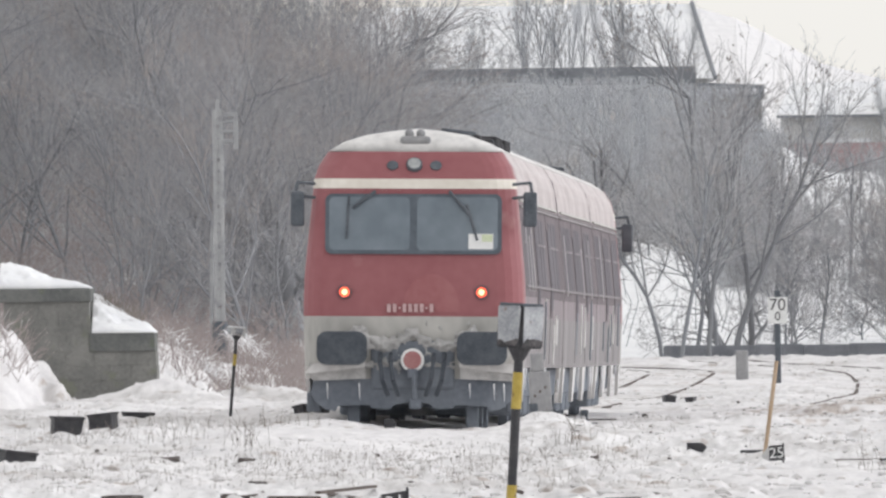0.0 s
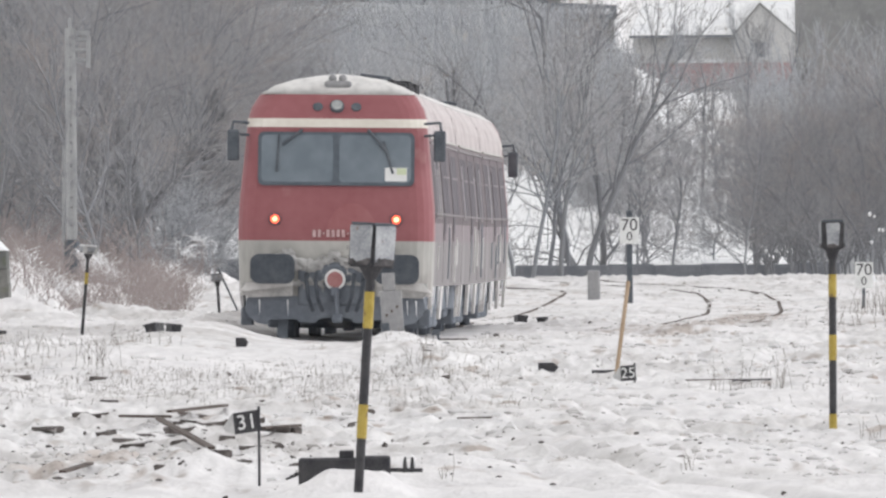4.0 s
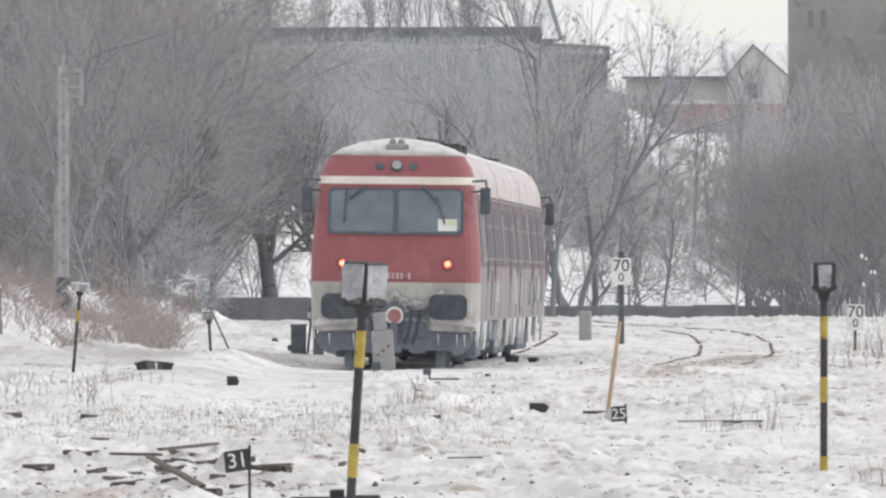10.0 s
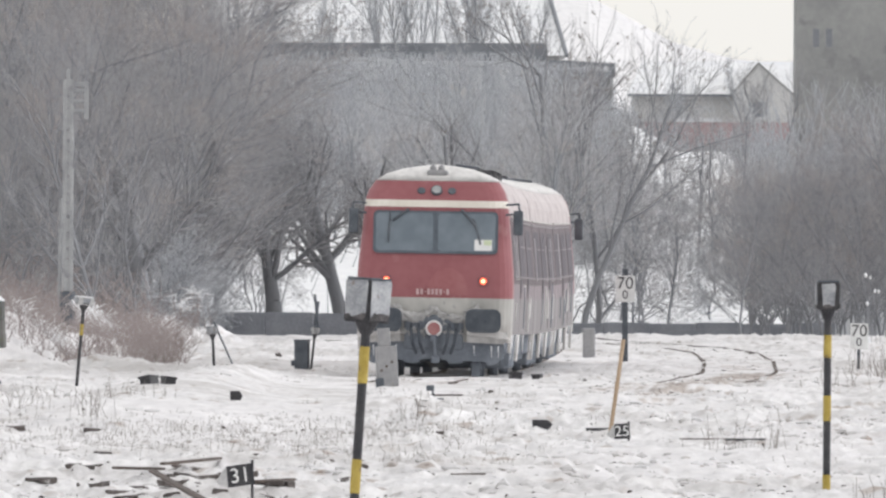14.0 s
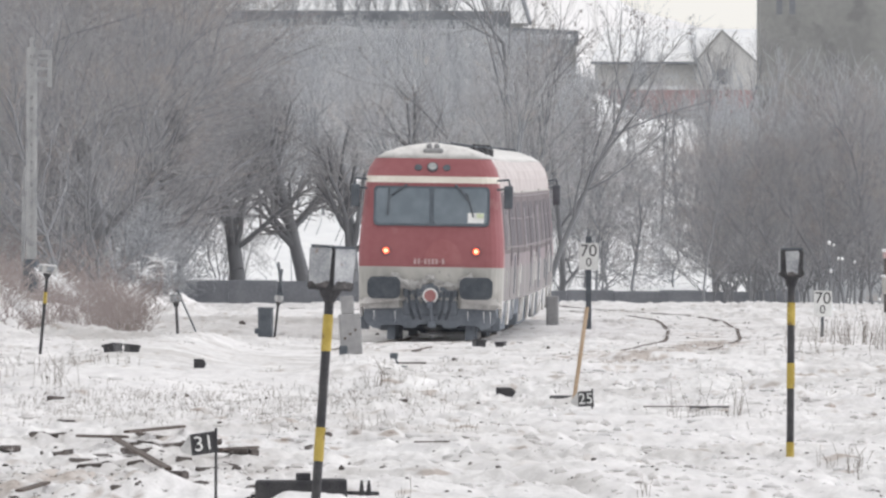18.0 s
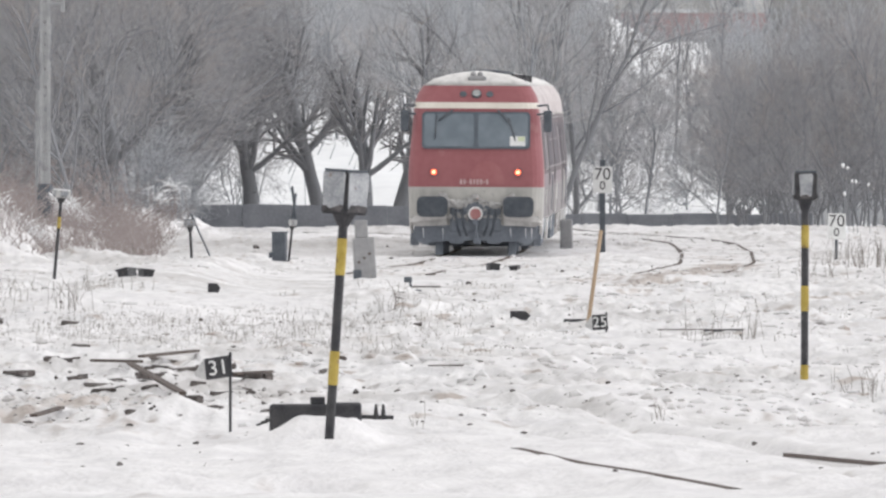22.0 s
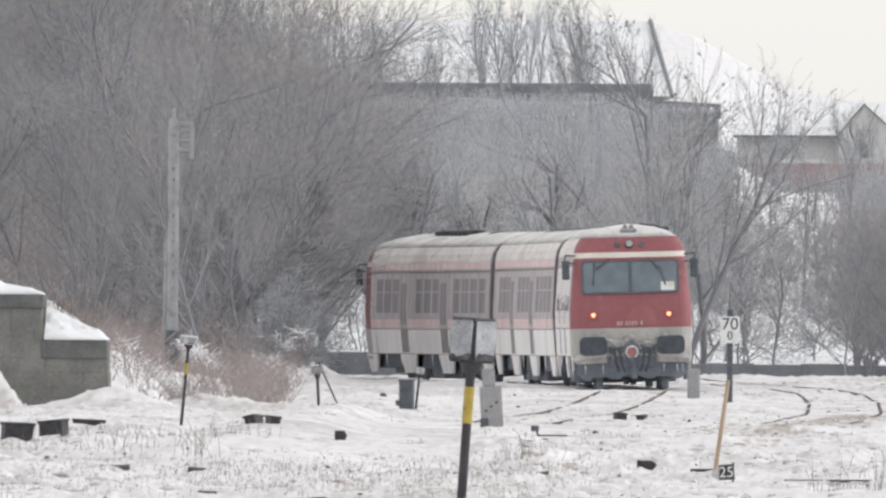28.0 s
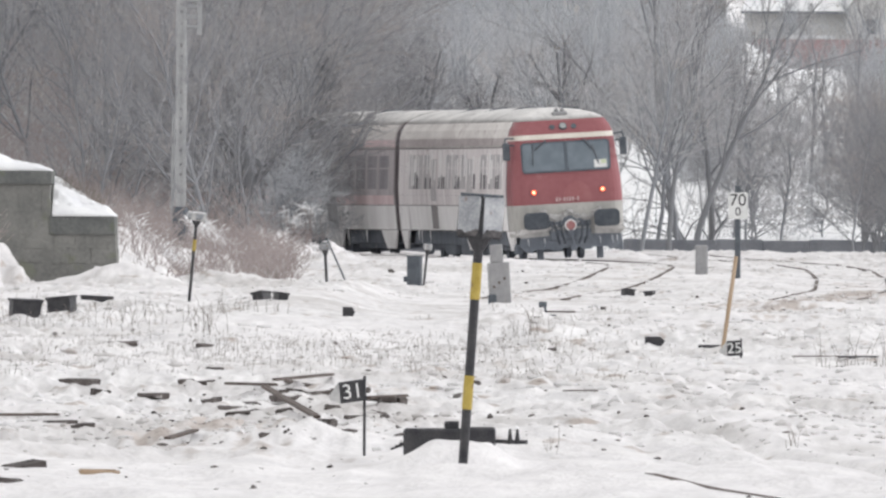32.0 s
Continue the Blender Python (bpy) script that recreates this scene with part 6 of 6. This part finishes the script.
def build_grass():
    rnd = random.Random(31)
    pcs = []

    def tuft(x, y, n, h, wide):
        g = lie(x, y)
        for _ in range(n):
            a = x + rnd.gauss(0, wide)
            b = y + rnd.gauss(0, 0.4)
            hh = h * rnd.uniform(0.4, 1.1)
            p = Vector((a, b, g - 0.03))
            q = p + Vector((rnd.gauss(0, 0.13) * hh, 0, hh * 0.6))
            r = q + Vector((rnd.gauss(0, 0.16) * hh, 0, hh * 0.5))
            t = y / 38000 * 0.45
            pcs.append((p, q, t, t * 0.8, 3))
            pcs.append((q, r, t * 0.8, t * 0.4, 3))

    for _ in range(1000):
        u, v = rnd.uniform(-260, 1700), rnd.uniform(560, 720)
        x, y = place(u, v)
        if abs(x - float(main_x(y))) < 1.8 or (u > 950 and rnd.random() < 0.75):
            continue
        if vnoise(u / 140, v / 22) + 0.5 * vnoise(u / 40, v / 8) > 0.02:
            tuft(x, y, rnd.randint(2, 7), rnd.uniform(0.03, 0.10), 0.14)
    for _ in range(1500):    # short stubble in the trodden belt
        u, v = rnd.gauss(330, 280), rnd.gauss(668, 18)
        x, y = place(u, v)
        tuft(x, y, rnd.randint(1, 4), rnd.uniform(0.025, 0.07), 0.07)
    for u, v, n, h, w in ((735, 640, 26, 0.30, 0.16), (1300, 690, 18, 0.34, 0.2), (1370, 690, 12, 0.36, 0.06), (1545, 785, 16, 0.20, 0.10), (1580, 800, 14, 0.20, 0.08), (165, 640, 24, 0.3, 0.12), (1560, 560, 50, 0.5, 0.5), (1620, 565, 60, 0.6, 0.5), (1680, 570, 60, 0.7, 0.4), (1500, 580, 22, 0.4, 0.4), (240, 600, 26, 0.22, 0.3), (60, 600, 30, 0.2, 0.4), (780, 850, 5, 0.2, 0.02), (1205, 830, 9, 0.13, 0.05), (-120, 630, 40, 0.2, 0.6), (20, 620, 30, 0.22, 0.4)):
        x, y = place(u, v)
        tuft(x, y, n, h, w)
    for _ in range(420):    # rough grass on the left bank
        y = rnd.uniform(440, 600)
        u = rnd.uniform(-100, 330)
        x = (u - 784) / 38000 * y
        tuft(x, y, 5, rnd.uniform(0.10, 0.32), 0.2)
    tagged(new("dry_grass", sticks("dry_grass", pcs, DRY_GRASS, 0.002)), "thin dry grass stems poking through the snow", "grass", kind="stuff")


# ---------------------------------------------------------------- left edge: abutment and concrete mast
def build_abutment():
    y = 436.0
    t = thing("stone_abutment", "stepped mossy stone abutment capped with snow", "wall", (0, y, 0))
    rnd = random.Random(2)

    def courses(x0, x1, z0, z1, d):
        z = z0
        while z < z1 - 0.001:
            hh = rnd.uniform(0.24, 0.34)
            hh = z1 - z if z1 - z - hh < 0.1 else hh
            x = x0
            while x < x1 - 0.02:
                w = rnd.uniform(0.32, 0.6)
                e = min(x + w, x1)
                if x1 - e < 0.15:
                    e = x1
                part("stone_block", box(new_bm(), x + 0.0005, e - 0.0005 + (0.07 * (z1 - z) if e == x1 else 0), rnd.uniform(-0.02, 0.01), d, z + 0.0005, z + hh - 0.0005, 0.003), MASONRY, t)
                x = e
            z += hh
    xl, xm, xr = -12.00, -10.28, -8.94
    zt, zs = 2.30, 1.38
    courses(xl, xm, -0.2, zt - 0.279, 3.0)
    courses(xm + 0.001, xr, -0.2, zs - 0.379, 2.4)
    part("coping", box(new_bm(), xl - 0.1, xm + 0.06, -0.1, 3.0, zt - 0.28, zt, 0.03), COPING, t, "dark overhanging stone coping")
    part("coping", box(new_bm(), xm + 0.003, xr + 0.01, -0.05, 2.4, zs - 0.38, zs, 0.03), COPING, t, "dark overhanging stone coping")
    # snow: a rounded drift along the front edge, on the lower step piled up towards the back
    for a, b, z, h, rise in ((xl - 0.1, xm + 0.05, zt, 0.24, 0.36), (xm + 0.065, xr + 0.02, zs, 0.27, 0.62)):
        n, m = 60, 26
        xs, ys = np.linspace(a, b, n + 1), np.linspace(-0.08, 2.3, m + 1)
        X, Y = np.meshgrid(xs, ys, indexing="ij")
        f, g = (X - a) / (b - a), (Y + 0.08) / 2.38
        lump = 0.8 + 0.7 * vnoise(X / 0.5 + 3, Y / 0.9) + 0.35 * vnoise(X / 0.14, Y / 0.3)
        edge = np.minimum(1, np.sqrt(np.clip((1 - f) / 0.16, 0, 1))) * np.sqrt(np.clip(g / 0.10, 0.12, 1))
        Z = z + h * lump * edge * (1 - 0.45 * f) + rise * np.clip(g * 1.5 - 0.35, 0, 1) * np.clip(1 - f * 1.05, 0, 1) ** 1.2
        co = np.stack((X, Y, Z), -1).reshape(-1, 3).tolist()
        i = np.arange((n + 1) * (m + 1)).reshape(n + 1, m + 1)
        quads = np.stack((i[:-1, :-1], i[1:, :-1], i[1:, 1:], i[:-1, 1:]), -1).reshape(-1, 4).tolist()
        rim = [int(q) for q in np.concatenate((i[:, 0], i[-1, 1:], i[-2::-1, -1], i[0, -2:0:-1]))]
        low = len(co)
        co += [(co[q][0], co[q][1], z) for q in rim]
        quads += [(rim[q], low + q, low + (q + 1) % len(rim), rim[(q + 1) % len(rim)]) for q in range(len(rim))]
        bm = new_bm()
        vs = [bm.verts.new(c) for c in co]
        for q in quads:
            bm.faces.new([vs[w] for w in q])
        bm.faces.new(vs[low:])
        bmesh.ops.recalc_face_normals(bm, faces=bm.faces)
        part("snow_cap", bm, SNOW, t, "thick cap of snow", True)
    # dead grass sticking out of the piled snow
    pcs = []
    for _ in range(90):
        f = rnd.random()
        p = Vector((xm + 0.1 + 1.0 * f, rnd.uniform(1.2, 2.1), zs + 0.2 + 0.5 * (1 - f)))
        pcs.append((p, p + Vector((rnd.gauss(0.05, 0.08), 0, rnd.uniform(0.12, 0.34))), 0.006, 0.004, 3))
    ob = new("dead_grass", sticks("dead_grass", pcs, DRY_GRASS, 0.004))
    ob.parent = t


def build_mast():
    x, y = -9.42, 540.0
    k = y / 38000
    g = -0.1
    t = thing("concrete_mast", "weathered concrete lattice mast with an insulator bracket", "mast", (x, y, 0))
    top = 6.87
    for s in (-1, 1):
        part("leg", box(new_bm(), s * 2.6 * k, s * 9.5 * k, -0.08, 0.08, -0.5, top, 0.01), MAST_CONCRETE, t, "pale concrete leg")
    z, q = -0.4, random.Random(9)
    while z < top - 0.2:
        g2 = q.uniform(0.12, 0.5)
        part("rung", box(new_bm(), -3.2 * k, 3.2 * k, -0.06, 0.07, z, z + g2), MAST_CONCRETE, t)
        z += g2 + q.uniform(0.03, 0.10)
    part("foot", tube(new_bm(), (0, 0, -0.5), (0, 0, 1.55), 15 * k, 14 * k, 10), DARK, t, "dark tarred foot")
    part("side_pole", tube(new_bm(), (-16 * k, 0.2, -0.5), (-13 * k, 0.2, 3.88), 4 * k, 3 * k, 8), MAST_CONCRETE, t, "thin second pole")
    br = part("bracket", box(new_bm(), 0, 36 * k, -0.04, 0.04, 6.70, 6.81), MAST_CONCRETE, t)
    part("bracket_arm", box(new_bm(), 28 * k, 36 * k, -0.045, 0.045, 5.87, 6.68), MAST_CONCRETE, t)
    for v in (60, 78, 96):
        z = 1.75 + (400 - v) * k
        part("insulator", tube(new_bm(), (10 * k, 0, z), (30 * k, 0, z), 5 * k, 3 * k, 8), MAST_CONCRETE, t, "pale insulator")


def build_small_posts():
    """Posts and hooded boxes among the scrub on either side."""
    for u, v0, v1, y, lean, lab in ((250, 500, 398, 590.0, 2.0, "thin dark post with a white insulator cap"), (566, 492, 418, 610.0, -6.0, "thin dark fence post"), (556, 492, 430, 610.0, 8.0, "leaning dark fence post"), (1693, 520, 180, 505.0, 0.0, "tall dark timber pole"), (1670, 520, 240, 512.0, 0.5, "tall dark timber pole")):
        x, k = (u - 784) / 38000 * y, y / 38000
        g = floor_z(x, y)
        t = thing("post", lab, "post", (x, y, g), (0, lean, 0), "thin posts")
        top = 1.75 + (400 - v1) * k - g
        part("shaft", tube(new_bm(), (0, 0, -0.3), (0, 0, top), (5 if "tall" in lab else 2.2) * k, n=8), BARK if "tall" in lab else DARK, t)
        if "cap" in lab:
            part("insulator_cap", tube(new_bm(), (0, 0, top - 0.1), (0.05, 0, top + 0.14), 0.11, 0.04, 10), WHITE, t, "white cap")
    for u, v, y in ((1643, 469, 500.0), (1668, 459, 498.0)):
        x, k = (u - 784) / 38000 * y, y / 38000
        g = lie(x, y)
        t = thing("hooded_box", "small cream box under a snowy lid on a thin post", "box", (x, y, g), (0, -3, 15), "hooded boxes on posts")
        z = 1.75 + (400 - v) * k - g
        part("post", tube(new_bm(), (0, 0.08, -0.3), (0.03, 0.08, z), 2.6 * k, n=8), GREYBOX, t, "pale thin post")
        part("body", box(new_bm(), -9 * k, 9 * k, 0, 0.22, z - 3 * k, z + 26 * k, 0.015), CREAM, t, "cream body")
        part("snow_lid", box(new_bm(), -10 * k, 10 * k, -0.02, 0.25, z + 26 * k, z + 31 * k, 0.02), SNOW, t, "snow on the lid")
    x, y = (1645 - 784) / 38000 * 530, 530.0
    t = thing("red_hut", "small dull red hut with snow on its roof", "hut", (x, y, lie(x, y)))
    part("wall", box(new_bm(), -0.2, 0.5, 0, 0.7, -0.1, 1.40, 0.02), TIMBER, t, "dark weathered boards")
    part("gable_board", box(new_bm(), -0.22, 0.52, -0.02, 0.7, 1.40, 1.55, 0.02), BRICK_RED, t, "dull red board under the eave")
    part("roof_snow", box(new_bm(), -0.25, 0.6, -0.05, 0.75, 1.55, 1.63, 0.03), SNOW, t)
    rnd = random.Random(15)
    for u, v in ((1533, 382), (1541, 386), (1549, 410), (1556, 411), (1578, 416), (1536, 432), (1535, 494), (1540, 505), (1622, 482)):
        y = 560.0
        k = y / 38000
        bm = new_bm()
        r = rnd.uniform(2, 3.6) * k * (2.2 if v in (494, 505) else 1)
        bmesh.ops.create_icosphere(bm, subdivisions=2, radius=r, matrix=Matrix.Translation(((u - 784) * k, y, 1.75 + (400 - v) * k)) @ Matrix.Diagonal((0.8, 1, 1.2, 1)))
        for w in bm.verts:
            w.co += Vector((rnd.uniform(-1, 1), rnd.uniform(-1, 1), rnd.uniform(-1, 1))) * r * 0.2
        c = thing("snow_clump", "clump of white snow caught on a stem", "snow clump", ((u - 784) * k, y, lie((u - 784) * k, y)), group="snow clumps on stems")
        bmesh.ops.translate(bm, verts=bm.verts, vec=-c.matrix_world.translation)
        part("clump", bm, SNOW, c, "", True)
        part("stem", tube(new_bm(), (0, 0.02, 1.75 + (400 - v) * k - c.matrix_world.translation.z), (0.05, 0.05, -0.1), 0.006, n=5), BARK, c)


def build_clods():
    """Loose lumps of snow and crumbs of dirt all over the trodden ground."""
    bm = new_bm()
    bmesh.ops.create_icosphere(bm, subdivisions=1, radius=1.0)
    ball = np.array([v.co[:] for v in bm.verts])
    tri = np.array([[v.index for v in f.verts] for f in bm.faces])
    bm.free()
    rs = np.random.RandomState(41)
    for name, count, material, label, low, high, kind in (("snow_clods", 4600, SNOW_YARD, "loose lumps of trodden snow", 0.016, 0.07, 0), ("dirt_crumbs", 6500, TIMBER, "dark crumbs of ballast and dirt on the snow", 0.004, 0.020, 1), ("debris_lumps", 420, TIMBER, "dark clods and wood scraps thrown together on the snow", 0.014, 0.05, 2)):
        v = 505 + 400 * rs.rand(count * 3) ** 1.15
        u = rs.uniform(-280, 1720, count * 3)
        y = np.clip((1.75 - 0.1) * 38000 / (v - 400), 118, 560)
        x = (u - 784) / 38000 * y
        if kind:
            track = np.exp(-((x - side_x(y)) / 1.3) ** 2) * (y > 300) + np.exp(-((x + 2.2) / 1.2) ** 2 - ((y - 160) / 14) ** 2) + 0.6 * np.exp(-((x - main_x(y)) / 1.5) ** 2) * (y > 380)
            path = np.exp(-((u - np.interp(v, [555, 640], [1332, 1155])) / 26) ** 2) * (v < 645) * (v > 548) + 0.5 * np.exp(-((v - 568) / 7) ** 2) * (u > 1000) * (u < 1290)
            track = track + path
            keep = rs.rand(len(x)) < (0.12 + 0.9 * track if kind == 1 else 0.35 * path + np.exp(-((x + 2.3) / 1.3) ** 2 - ((y - 163) / 13) ** 2) + 0.5 * np.exp(-((x - side_x(y)) / 1.4) ** 2) * (y > 380))
        else:
            keep = (vnoise(x / 1.2 + 11, y / 6.0) + 0.2 * rs.rand(len(x)) > 0.14) & (y > 142 + 26 * rs.rand(len(x)))
        keep &= ~((np.abs(x - main_x(y)) < 1.7) & (y > 255) & (y < 375)) & ((y > 152) | (rs.rand(len(x)) < 0.12))
        x, y = x[keep][:count], y[keep][:count]
        n = len(x)
        s = np.minimum(low + (high - low) * rs.rand(n) ** 2.5, y / 38000 * 11)
        dims = np.stack((s * rs.uniform(0.8, 2.0, n), s * rs.uniform(0.8, 1.8, n), s * rs.uniform(0.45, 0.9, n)), -1)
        shape = ball[None] * (1 + 0.35 * rs.uniform(-1, 1, (n, len(ball), 1)))
        co = shape * dims[:, None] + np.stack((x, y, ground(x, y) + dims[:, 2] * 0.05), -1)[:, None]
        fs = (tri[None] + (np.arange(n) * len(ball))[:, None, None]).reshape(-1, 3)
        me = bpy.data.meshes.new(name)
        me.from_pydata(co.reshape(-1, 3).tolist(), [], fs.tolist())
        me.materials.append(material)
        tagged(new(name, me), label, ("snow lumps", "dirt", "debris")[kind], kind="stuff")


build_clods()
build_small_posts()
build_signals()
build_boxes()
build_point_machine()
build_debris()
build_grass()
build_abutment()
build_mast()

motions()
